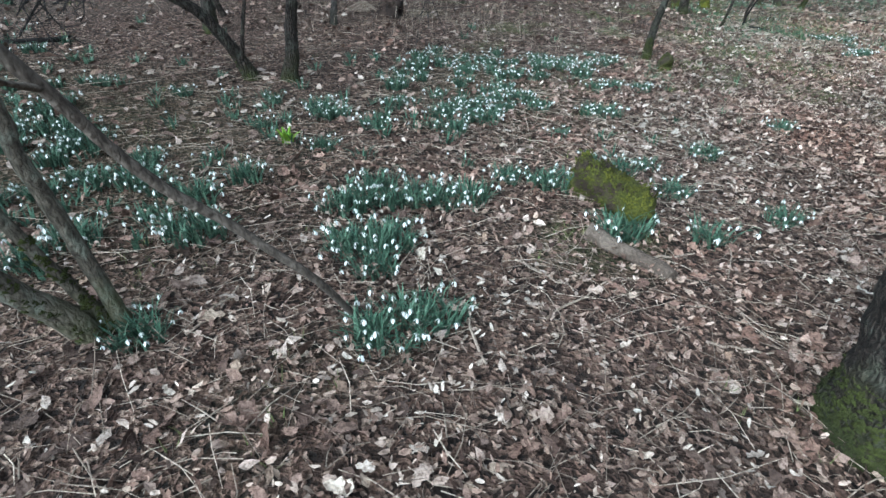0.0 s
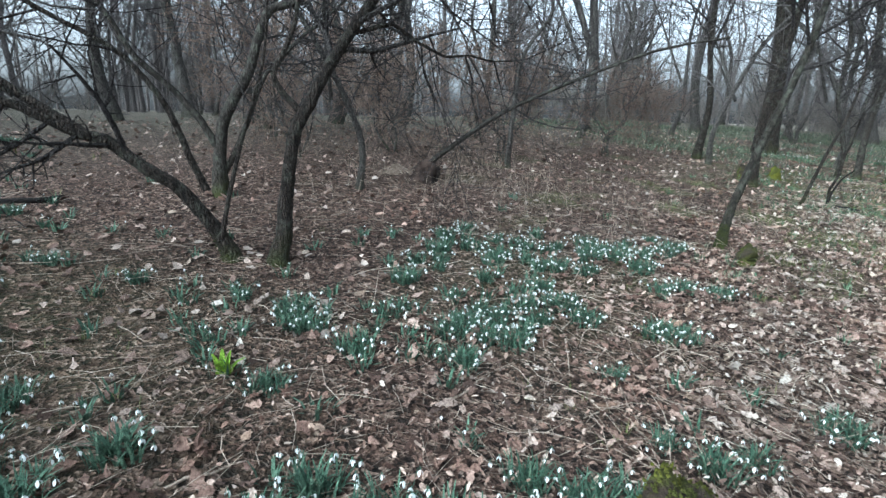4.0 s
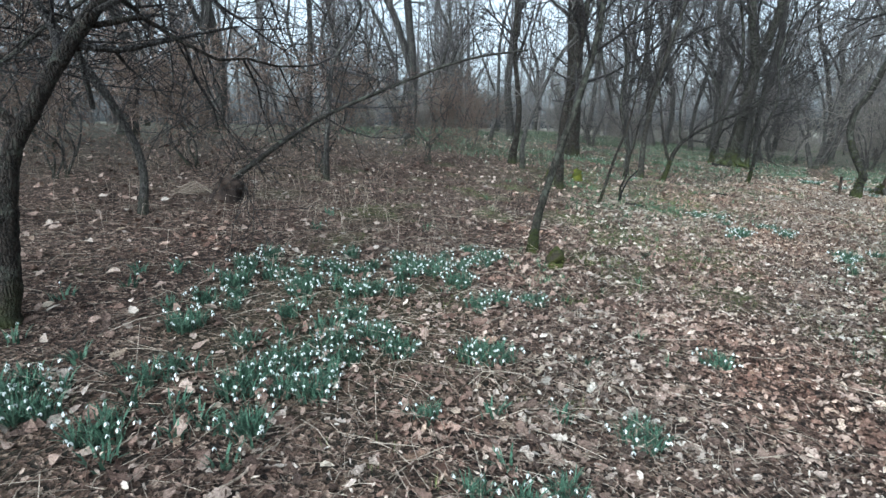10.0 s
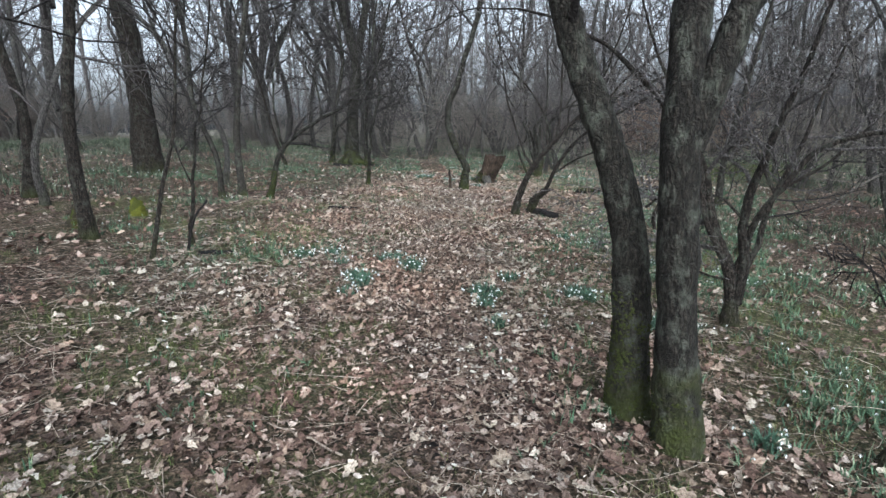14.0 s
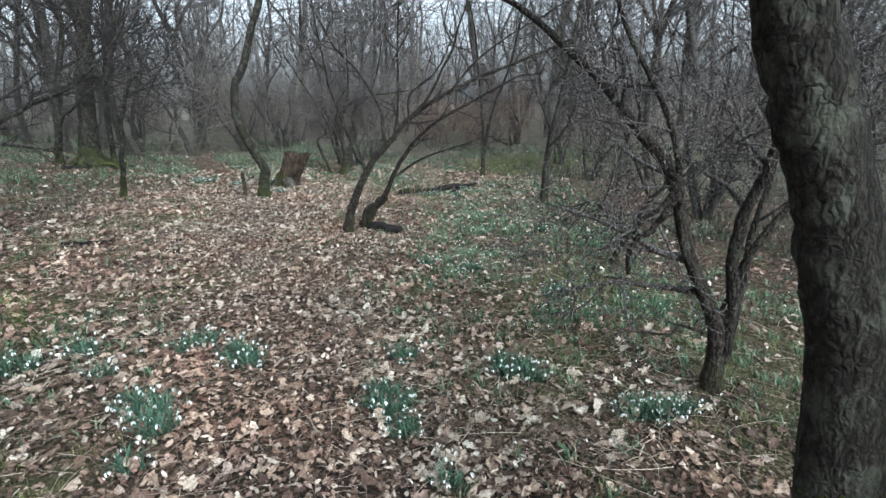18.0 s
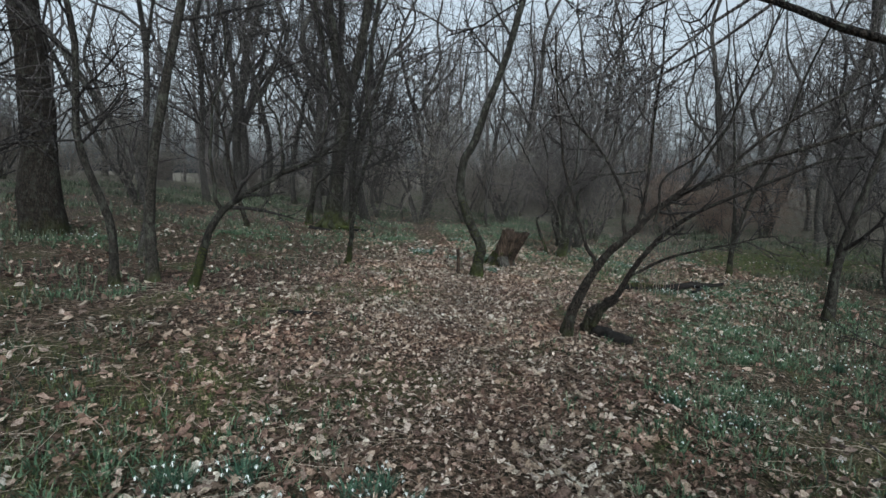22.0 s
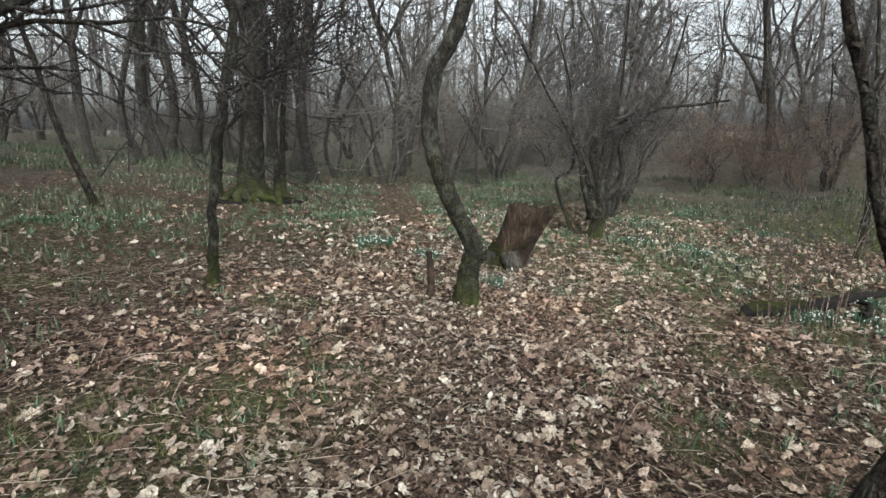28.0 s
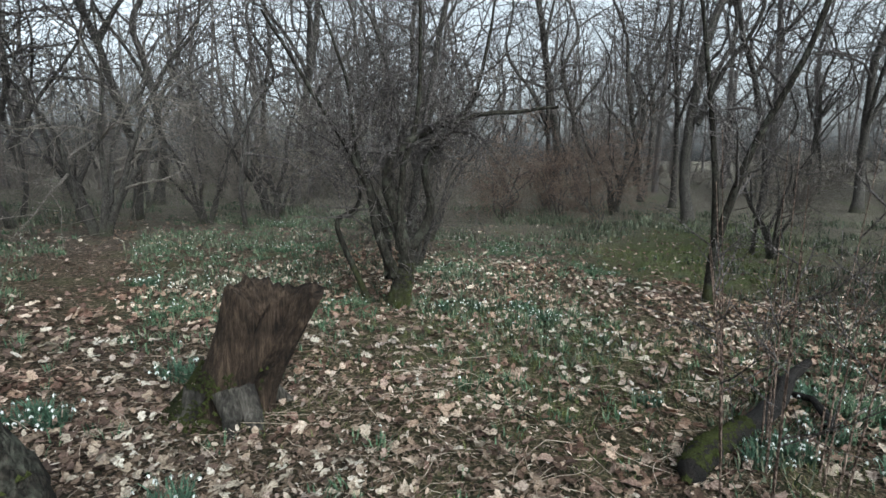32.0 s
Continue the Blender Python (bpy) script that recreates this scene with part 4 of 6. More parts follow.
tree("thorn_bush", "low thorny bush with drooping crooked limbs", "bush", 9.53, 6.76, [
    (rel(9.53, 6.76, [(9.53, 6.76, 0), (9.55, 6.61, 0.37), (9.58, 6.35, 0.83), (9.65, 5.92, 1.2), (9.8, 5.4, 1.9)]), 0.035, 0.01, 8),
    (rel(9.53, 6.76, [(9.55, 6.62, 0.33), (9.45, 6.85, 0.6), (9.3, 7.0, 0.75), (9.2, 7.15, 0.6)]), 0.022, 0.008, 6),
    (rel(9.53, 6.76, [(9.58, 6.4, 0.75), (9.5, 6.6, 1.2), (9.5, 6.8, 1.7), (9.6, 6.9, 2.3)]), 0.022, 0.008, 7)], crown=(7, 0.8, 2, (4, 4)), from_f=0.3, spread=0.95, stem_name="limb")
tree("young_tree", "upright dark young tree on a leafy hump", "tree", 2.92, 10.46, [
    (grow_to(rel(2.8, 10.38, [(2.8, 10.38, 0), (2.81, 10.38, 1.15), (3.0, 10.36, 2.27), (3.08, 10.35, 3.05)]), 3.5, (0.2, 0.2), 3), 0.075, 0.02, 14)], crown=(14, 1.4, 2, (5, 4)), from_f=0.3)
tree("sapling", "thin dark sapling in fallen oak leaves", "tree", 3.33, 9.44, [
    (grow_to(rel(3.33, 9.44, [(3.33, 9.44, 0), (3.52, 9.46, 0.68), (3.71, 9.49, 1.26), (3.83, 9.51, 2.0)]), 1.8, (0.3, 0.2)), 0.025, 0.008, 9)], crown=(9, 0.9, 2, (4, 4)), from_f=0.4)
tree("leaning_tree", "thin leaning tree between snowdrop carpets", "tree", 7.97, 17.9, [
    (grow_to(rel(7.97, 17.9, [(7.97, 17.9, 0), (7.69, 17.93, 1.02), (7.52, 17.95, 2.03)]), 2.2, (-0.5, 0.1)), 0.05, 0.015, 10)], crown=(10, 1.2, 2, (5, 4)))
tree("slim_tree", "dark slim tree standing on the leafy hump", "tree", 2.45, 13.3, [
    (grow_to([(0, 0, 0), (0.12, 0, 1.1), (0.0, 0.1, 2.3)], 3.6, (-0.2, 0.2), 3), 0.08, 0.025, 14)], crown=(14, 1.4, 2, (5, 4)))


def snag(name, label, x, y, pts, r0, r1, mat, category="snag", sides=8):
    top = thing(name, label, category, x, y)
    g = Geo()
    line = bend(pts, 4, r0 * 0.3)
    line[0, 2] -= 0.05
    rad = np.linspace(r0, r1, len(line)) * (1 + 0.25 * (np.random.rand(len(line)) - 0.5))
    g.tube(line, rad, sides, True, 0.25)
    part("wood", g, mat, top)
    return top


tree("sapling", "thin dark forked sapling leaning over snowdrop leaves", "tree", 3.76, 9.82, [
    ([(0.0, 0.0, 0), (0.03, -0.02, 0.25), (0.09, -0.07, 0.65), (0.15, -0.11, 0.97), (0.19, -0.13, 1.23), (0.27, -0.19, 1.54), (0.4, -0.25, 2.1), (0.5, -0.3, 3.0)], 0.022, 0.007, 6),
    ([(0.08, -0.06, 0.6), (0.06, -0.05, 0.76), (0.02, -0.01, 0.97), (-0.05, 0.03, 1.2)], 0.011, 0.005, 3)], crown=(6, 0.7, 2, (4, 3)), from_f=0.5, crook=0.5)
snag("mossy_stub", "low stub under a cushion of bright yellow-green moss", 3.53, 11.71, [(0, 0, -0.02), (0.01, 0, 0.1), (0.03, 0.02, 0.19)], 0.12, 0.06, MOSS_LUSH, "stump", 12)
snag("dead_spike", "thin dark rotten snag jutting from the leaves", 3.68, 9.58, [(0, 0, 0), (0.05, -0.01, 0.2), (0.12, -0.03, 0.38), (0.24, -0.06, 0.52)], 0.018, 0.008, CHAR)
snag("dead_stub", "short broken stub beside the crooked tree", 9.77, 13.01, [(0, 0, 0), (0.02, 0, 0.2), (0.0, 0, 0.42)], 0.035, 0.025, ROT)
snag("mossy_stub", "small dark stump overgrown with moss", 1.93, 6.07, [(0, 0, -0.02), (0.01, 0, 0.07), (0.03, 0.02, 0.13)], 0.1, 0.06, MOSS, "stump", 12)
snag("mossy_stub", "small mossy stump below the sapling", 2.89, 11.06, [(0, 0, -0.02), (0.02, 0, 0.1), (0.03, 0.02, 0.2)], 0.14, 0.08, MOSS, "stump", 12)


# ---- dead wood on the ground ----
def lying(name, label, p, q, r0, r1, mat, wob=0.02, lift=0.0, sides=8, category="log", rise=0.0):
    """A stick or log that lies on the ground from p to q."""
    x, y = (p[0] + q[0]) / 2, (p[1] + q[1]) / 2
    top = thing(name, label, category, x, y)
    n = 8
    line = []
    for k in range(n):
        s = k / (n - 1)
        px, py = p[0] + (q[0] - p[0]) * s, p[1] + (q[1] - p[1]) * s
        r = r0 + (r1 - r0) * s
        line.append((px - x + wob * (random.random() - 0.5), py - y + wob * (random.random() - 0.5), height(px, py) - height(x, y) + 0.7 * r + lift + rise * s))
    g = Geo()
    g.tube(line, np.linspace(r0, r1, n) * (1 + 0.15 * (np.random.rand(n) - 0.5)), sides, True, 0.2)
    part("wood", g, mat, top)
    return top


def mossy_log():
    """A long dark log, its broken end under a cushion of moss."""
    p, q = np.array((11.95, 11.3)), np.array((14.1, 10.6))
    x, y = (p + q) / 2
    top = thing("mossy_log", "dark fallen log with moss on its broken end", "log", x, y)
    n = 26
    rad = np.interp(np.linspace(0, 1, n), (0, 0.012, 0.05, 0.4, 1), (0.012, 0.05, 0.07, 0.062, 0.03)) * (1 + 0.12 * (np.random.rand(n) - 0.5))
    line = []
    for k in range(n):
        s = k / (n - 1)
        px, py = p + (q - p) * s
        line.append((px - x + 0.03 * math.sin(5 * s), py - y + 0.04 * math.sin(9 * s), height(px, py) - height(x, y) + 0.035 + 0.08 * s + 0.015 * math.sin(13 * s)))
    g = Geo()
    g.tube(line, rad, 14, True, 0.28)
    part("wood", g, CHAR, top)
    tufts = Geo()
    for _ in range(520):
        s = 0.36 * random.random() ** 1.4
        at = s * (n - 1)
        i = min(int(at), n - 2)
        c = np.array(line[i]) + (np.array(line[i + 1]) - line[i]) * (at - i)
        a = random.gauss(0.0, 0.7)
        side = unit(np.array((-(q - p)[1], (q - p)[0], 0)))
        d = side * math.sin(a) + np.array((0, 0, math.cos(a)))
        o = c + d * rad[i] * 0.95
        w = np.append(unit(q - p), 0) * random.uniform(0.008, 0.016)
        u = np.cross(w, d)
        tufts.add([o - w - u, o + w - u, o + u * 1.4, o + d * random.uniform(0.008, 0.022)], [(0, 1, 3, 3), (1, 2, 3, 3), (2, 0, 3, 3)])
    tagged(part("moss", tufts, MOSS_TUFT, top), "yellow-green moss cushion", kind="stuff")


def stump():
    """The tall rotten stump: leaning, wider at its ragged top, split by cracks, hollow within."""
    x, y = 11.37, 13.5
    top = thing("tree_stump", "rotten brown tree stump with a split hollow top", "stump", x, y)
    across = unit(np.array((0.31, -0.27, 0)))
    back_way = np.array((-across[1], across[0], 0))
    n, k = 22, 60
    g = Geo()
    rows = []
    rag = [0.05 * random.random() + 0.03 * math.sin(4 * 2 * math.pi * j / k) for j in range(k)]
    rib = [0.035 * math.sin(13 * 2 * math.pi * j / k) + 0.05 * (random.random() - 0.5) for j in range(k)]
    for i in range(n):
        s = i / (n - 1)
        c = across * (-0.12 + 0.3 * s)
        ring = []
        for j in range(k):
            a = 2 * math.pi * j / k
            r = 0.165 + 0.09 * s + 0.1 * math.exp(-8 * s) * (0.7 + 0.5 * max(0, math.cos(3 * a + 0.5))) + 0.12 * math.exp(-3.5 * s) * max(0, -math.cos(a + 0.25)) ** 1.5
            r *= 1 + rib[j] + 0.06 * math.sin(5 * a + 2.0 * s) + 0.02 * (random.random() - 0.5)
            r *= 1 - 0.42 * math.exp(-((a - 5.3) / 0.4) ** 2) * math.exp(-((s - 0.25) / 0.25) ** 2)
            r *= 1 - 0.3 * math.exp(-((a - 4.3) / 0.24) ** 2) * s
            d = across * math.cos(a) * r + back_way * math.sin(a) * r * 0.85
            z = 0.72 * s - 0.05 + s ** 3 * (rag[j] - 0.03 * math.cos(a) - 0.1 * math.exp(-((a - 4.25) / 0.22) ** 2))
            ring.append(c + d + np.array((0, 0, z)))
        rows.append(ring)
    mid = across * 0.18
    rows.append([mid + (p - mid) * np.array((0.8, 0.8, 1.0)) + np.array((0, 0, -0.03)) for p in rows[-1]])
    rows.append([mid + (p - mid) * np.array((0.65, 0.65, 1.0)) + np.array((0, 0, -0.16)) for p in rows[-1]])
    v = np.array(rows).reshape(-1, 3)
    g.add(v, [(i * k + j, i * k + (j + 1) % k, (i + 1) * k + (j + 1) % k, (i + 1) * k + j) for i in range(len(rows) - 1) for j in range(k)])
    g.add(np.vstack([v[-k:], v[-k:].mean(0, keepdims=True)]), [(j, (j + 1) % k, k, k) for j in range(k)])
    part("body", g, FIBRE, top)
    tufts = Geo()
    for _ in range(520):
        a, z = 3.4 + 0.7 * random.gauss(0, 1), 0.3 * random.random() ** 1.6
        d = across * math.cos(a) + back_way * math.sin(a)
        q = across * (-0.12 + 0.42 * z) + d * (0.2 + 0.06 * math.exp(-10 * z) + 0.11 * math.exp(-4.8 * z) * max(0, -math.cos(a + 0.25)) ** 1.5) + np.array((0, 0, z))
        w = np.cross(d, (0, 0, 1)) * 0.014
        tufts.add([q - w, q + w, q + (0, 0, 0.02), q + d * 0.02 + (0, 0, 0.008)], [(0, 1, 3, 3), (1, 2, 3, 3), (2, 0, 3, 3)])
    tagged(part("moss", tufts, MOSS_TUFT, top), "dark green moss tufts", kind="stuff")
    for a in (0.3, 2.2, 3.6, 4.75, 5.2):
        rg = Geo()
        d = across * math.cos(a) + back_way * math.sin(a)
        rg.tube([across * -0.1 + d * 0.15 + np.array((0, 0, 0.2)), across * -0.08 + d * 0.22 + np.array((0, 0, 0.08)), across * -0.1 + d * 0.36 + np.array((0, 0, -0.03))], (0.075, 0.055, 0.02), 10, True, 0.2)
        part("root", rg, FIBRE_GREY, top, "bare grey root")
    return top


stump()
def moss_block():
    """The thick rotten block: broken brown end, lumpy mossed back."""
    p, q = np.array((0.93, 2.58)), np.array((1.27, 2.19))
    x, y = (p + q) / 2
    top = thing("mossy_log", "short thick rotten log covered in yellow-green moss", "log", x, y)
    along = np.array((q[0] - p[0], q[1] - p[1], 0)) / 2
    side = unit(np.cross(along, (0, 0, 1)))
    n, k = 18, 20
    v = []
    for i in range(n):
        s = 2 * i / (n - 1) - 1
        for j in range(k):
            a = 2 * math.pi * j / k
            r = 0.115 - 0.03 * s + 0.02 * math.sin(3 * a + 2 * s) + 0.04 * noise.noise((5 * s, 2 * math.cos(a), 2 * math.sin(a))) + 0.022 * noise.noise((14 * s, 6 * math.cos(a), 6 * math.sin(a)))
            r *= 1 - 0.55 * max(0, abs(s) - 0.86) / 0.14
            v.append(along * (s + 0.06 * math.sin(2 * a)) + side * r * math.cos(a) + np.array((0, 0, 0.055 - 0.035 * s + 0.95 * r * math.sin(a))))
    v = np.array(v)
    g = Geo()
    g.add(v, [(i * k + j, i * k + (j + 1) % k, (i + 1) * k + (j + 1) % k, (i + 1) * k + j) for i in range(n - 1) for j in range(k)])
    back_part = part("mossy_back", g, MOSS_WOOD, top)
    tufts = Geo()
    mid = v.reshape(n, k, 3).mean(1)
    for _ in range(700):
        i, a = random.randrange(1, n - 1), random.gauss(1.45, 0.75)
        q = v[i * k + int(a / 6.2832 * k) % k] + np.random.randn(3) * 0.008
        d = unit(q - mid[i])
        w = unit(np.cross(d, np.random.rand(3))) * 0.009
        tufts.add([q - w, q + w, q + np.cross(d, w), q + d * random.uniform(0.008, 0.02)], [(0, 1, 3, 3), (1, 2, 3, 3), (2, 0, 3, 3)])
    tagged(part("moss", tufts, MOSS_LUSH, back_part), "thick yellow-green moss tufts", kind="stuff")
    for end, nm in ((0, "broken_end"), (n - 1, "broken_end")):
        e = Geo()
        ring = v[end * k:(end + 1) * k]
        e.add(np.vstack([ring, ring.mean(0, keepdims=True)]), [(j, (j + 1) % k, k, k) for j in range(k)])
        part(nm, e, ROT, top, "brown broken wood")


moss_block()
lying("bare_log", "short bare grey-brown piece of branch", (0.94, 2.03), (1.3, 1.75), 0.042, 0.034, CUT, 0.03, 0.0, 14)
tree("fallen_bough", "long fallen bough with straw caught on its broken end", "branch", -1.72, 7.32, [
    (rel(-1.72, 7.32, [(-1.72, 7.32, 0.04), (-0.88, 7.63, 0.69), (-0.22, 7.88, 1.06), (1.06, 8.35, 1.6), (2.0, 8.7, 1.8)]), 0.04, 0.012, 12)], bark_mat=BARK_GREY, crown=(12, 1.0, 2, (4, 4)), from_f=0.35, spread=0.9, flare=1.0, stem_name="wood", crown_name="twig_spray")
lying("burnt_log", "blackened rotten log lying under the leaning bush", (9.12, 9.86), (9.18, 9.42), 0.075, 0.06, CHAR, 0.06, 0.0, 12)
snag("root_bulb", "swollen grey-brown root bulb under the leaning bush", 9.1, 9.9, [(-0.03, 0.05, -0.02), (-0.02, 0.0, 0.12), (0.0, -0.04, 0.28), (0.06, -0.14, 0.36), (0.1, -0.24, 0.46)], 0.075, 0.05, BARK_DARK, "root", 10)
lying("dark_stick", "short dark branch lying below the forked sapling", (3.74, 9.42), (4.08, 9.4), 0.032, 0.022, CHAR, 0.04)
lying("dark_stick", "dark rotten branch lying across leaves", (6.18, 11.51), (6.73, 11.37), 0.03, 0.02, CHAR, 0.05)
lying("dark_log", "long dark fallen trunk in front of the meadow", (-4.7, 3.0), (-3.9, 4.35), 0.04, 0.025, CHAR, 0.16, -0.015)
mossy_log()
lying("rotten_log", "low rotten log beside the oak", (9.55, 18.25), (9.95, 17.95), 0.06, 0.035, CHAR, 0.1, -0.02)
lying("rotten_log", "sunken rotten log at the foot of the oak", (10.6, 18.0), (11.2, 18.25), 0.055, 0.03, CHAR, 0.12, -0.02)
lying("dark_stick", "broken branch heap among snowdrops", (12.9, 10.6), (13.9, 10.9), 0.03, 0.015, CHAR, 0.15, 0.05)
tree("coppice_shoots", "upright thin brown shoots round a fallen log", "bush", 12.3, 10.95, [
    ([(0.35 * math.cos(k * 1.7), 0.25 * math.sin(k * 2.1), 0), (0.42 * math.cos(k * 1.7), 0.3 * math.sin(k * 2.1), 0.5 + 0.1 * (k % 3)), (0.5 * math.cos(k * 1.7), 0.4 * math.sin(k * 2.1), 0.95 + 0.25 * (k % 4))], 0.006, 0.002, 3) for k in range(16)],
    bark_mat=TWIG_BROWN, twig_mat=TWIG_HAZED, fine=0.002, crown=(5, 0.4, 1, (4,)), stem_name="shoot", flare=1.0)

# ---- the wood around: trees built once and set out ----
def tall(seed, h, r):
    """A tall crooked tree: a wandering trunk and forks that swing away and up."""
    random.seed(seed), np.random.seed(seed)
    lean = (random.uniform(-1.4, 1.4), random.uniform(-1.4, 1.4))
    stems = [(grow_to([(0, 0, 0), (random.uniform(-0.3, 0.3), random.uniform(-0.3, 0.3), h * 0.12), (lean[0] * 0.5, lean[1] * 0.5, h * 0.3)], h * 0.66, (lean[0], lean[1]), 5, 1.3), r, r * 0.18, 13)]
    for k in range(random.randint(2, 3)):
        an, f = random.random() * 6.28, random.uniform(0.13, 0.36)
        x, y = lean[0] * 0.5 * f / 0.3, lean[1] * 0.5 * f / 0.3
        c, s = math.cos(an), math.sin(an)
        stems.append(([(x, y, h * f), (x + 0.6 * c, y + 0.6 * s, h * (f + 0.08)), (x + 1.5 * c, y + 1.5 * s, h * (f + 0.17)), (x + 1.5 * c + 0.4, y + 1.6 * s, h * (f + 0.3)), (x + 2.6 * c, y + 2.6 * s, h * (f + 0.48))], r * 0.5, r * 0.13, 6))
    return tree("tall_tree", "tall bare woodland tree with grey bark", "tree", 0, 0, stems, bark_mat=BARK_HAZED, twig_mat=TWIG_HAZED, crown=(8, h * 0.25, 2, (4, 4)), from_f=0.2, sides=7, up=0.15, spread=1.0, crook=0.8, fine=0.006, tip=2, group="trees of the wood")


def bushy(seed, h, brown=False):
    """An old thorny bush: short thick feet, crooked limbs, a dense haze of twigs."""
    random.seed(seed), np.random.seed(seed)
    stems = []
    for k in range(6):
        an = k * 2.4 + random.random()
        o = (0.3 + 0.4 * random.random()) * h / 3
        c, s = math.cos(an), math.sin(an)
        j = lambda: random.uniform(-0.16, 0.16)
        stems.append(([(0.07 * c, 0.07 * s, 0), (o * 0.4 * c + j(), o * 0.4 * s + j(), h * 0.18), (o * 1.1 * c + j(), o * 1.1 * s + j(), h * 0.38), (o * 1.7 * c + j(), o * 1.7 * s + j(), h * 0.6), (o * 3.0 * c, o * 3.0 * s, h * random.uniform(0.75, 1.0))], (0.02 if brown else 0.05) * h / 3, 0.008, 6))
    return tree("thicket_bush", "dense bare bush of fine brown-grey twigs", "bush", 0, 0, stems, bark_mat=BARK_HAZED, twig_mat=TWIG_BROWN if brown else TWIG_THICKET_HAZED, crown=(6, h * 0.42, 2, (5, 4)), from_f=0.25, sides=6, up=0.15, spread=1.0, crook=0.8, fine=0.0042, tip=2, group="bushes of the wood", stem_name="stem", flare=1.2)


def slim(seed, h, r):
    """A slim crooked tree that forks low."""
    random.seed(seed), np.random.seed(seed)
    lean = (random.uniform(-1.3, 1.3), random.uniform(-1.3, 1.3))
    stems = [(grow_to([(0, 0, 0), (random.uniform(-0.3, 0.3), random.uniform(-0.3, 0.3), h * 0.15), (lean[0] * 0.5, lean[1] * 0.5, h * 0.4)], h * 0.6, (lean[0] * 0.8, lean[1] * 0.8), 4, 0.9), r, r * 0.2, 12),
             (grow_to([(lean[0] * 0.25, lean[1] * 0.25, h * 0.22), (lean[0] * 0.3 - 0.4 * lean[1], lean[1] * 0.3 + 0.4 * lean[0], h * 0.36)], h * 0.45, (-lean[1], lean[0]), 3, 0.6), r * 0.6, r * 0.15, 8)]
    return tree("slim_tree", "slim bare young tree of the wood", "tree", 0, 0, stems, bark_mat=BARK_HAZED, twig_mat=TWIG_HAZED, crown=(10, h * 0.26, 2, (4, 3)), from_f=0.2, sides=6, up=0.12, spread=1.0, crook=0.8, fine=0.0055, tip=2, group="slim trees of the wood")


KINDS = {
    "tall": [tall(11, 13, 0.13), tall(12, 15, 0.17), tall(13, 12, 0.11), tall(14, 14, 0.15)],
    "bush": [bushy(21, 3.2), bushy(22, 2.7), bushy(23, 3.8)],
    "brown": [bushy(24, 1.7, True), bushy(25, 2.2, True)],
    "slim": [slim(31, 6, 0.06), slim(32, 7.5, 0.075), slim(33, 5, 0.05)],
}
used = {k: 0 for k in KINDS}
random.seed(5), np.random.seed(5)
SPOTS = []


def plant(kind, x, y, size=1.0):
    src = KINDS[kind][used[kind] % len(KINDS[kind])]
    m = Matrix.Translation((x, y, height(x, y) - 0.03)) @ Matrix.Rotation(random.random() * 6.28, 4, "Z") @ Matrix.Diagonal((size, size, size * random.uniform(0.9, 1.12), 1))
    if used[kind] < len(KINDS[kind]):
        src.matrix_basis = m
    else:
        ob = copy_thing(src, Matrix.Identity(4))
        ob.matrix_basis = m
    used[kind] += 1
    SPOTS.append((x, y))


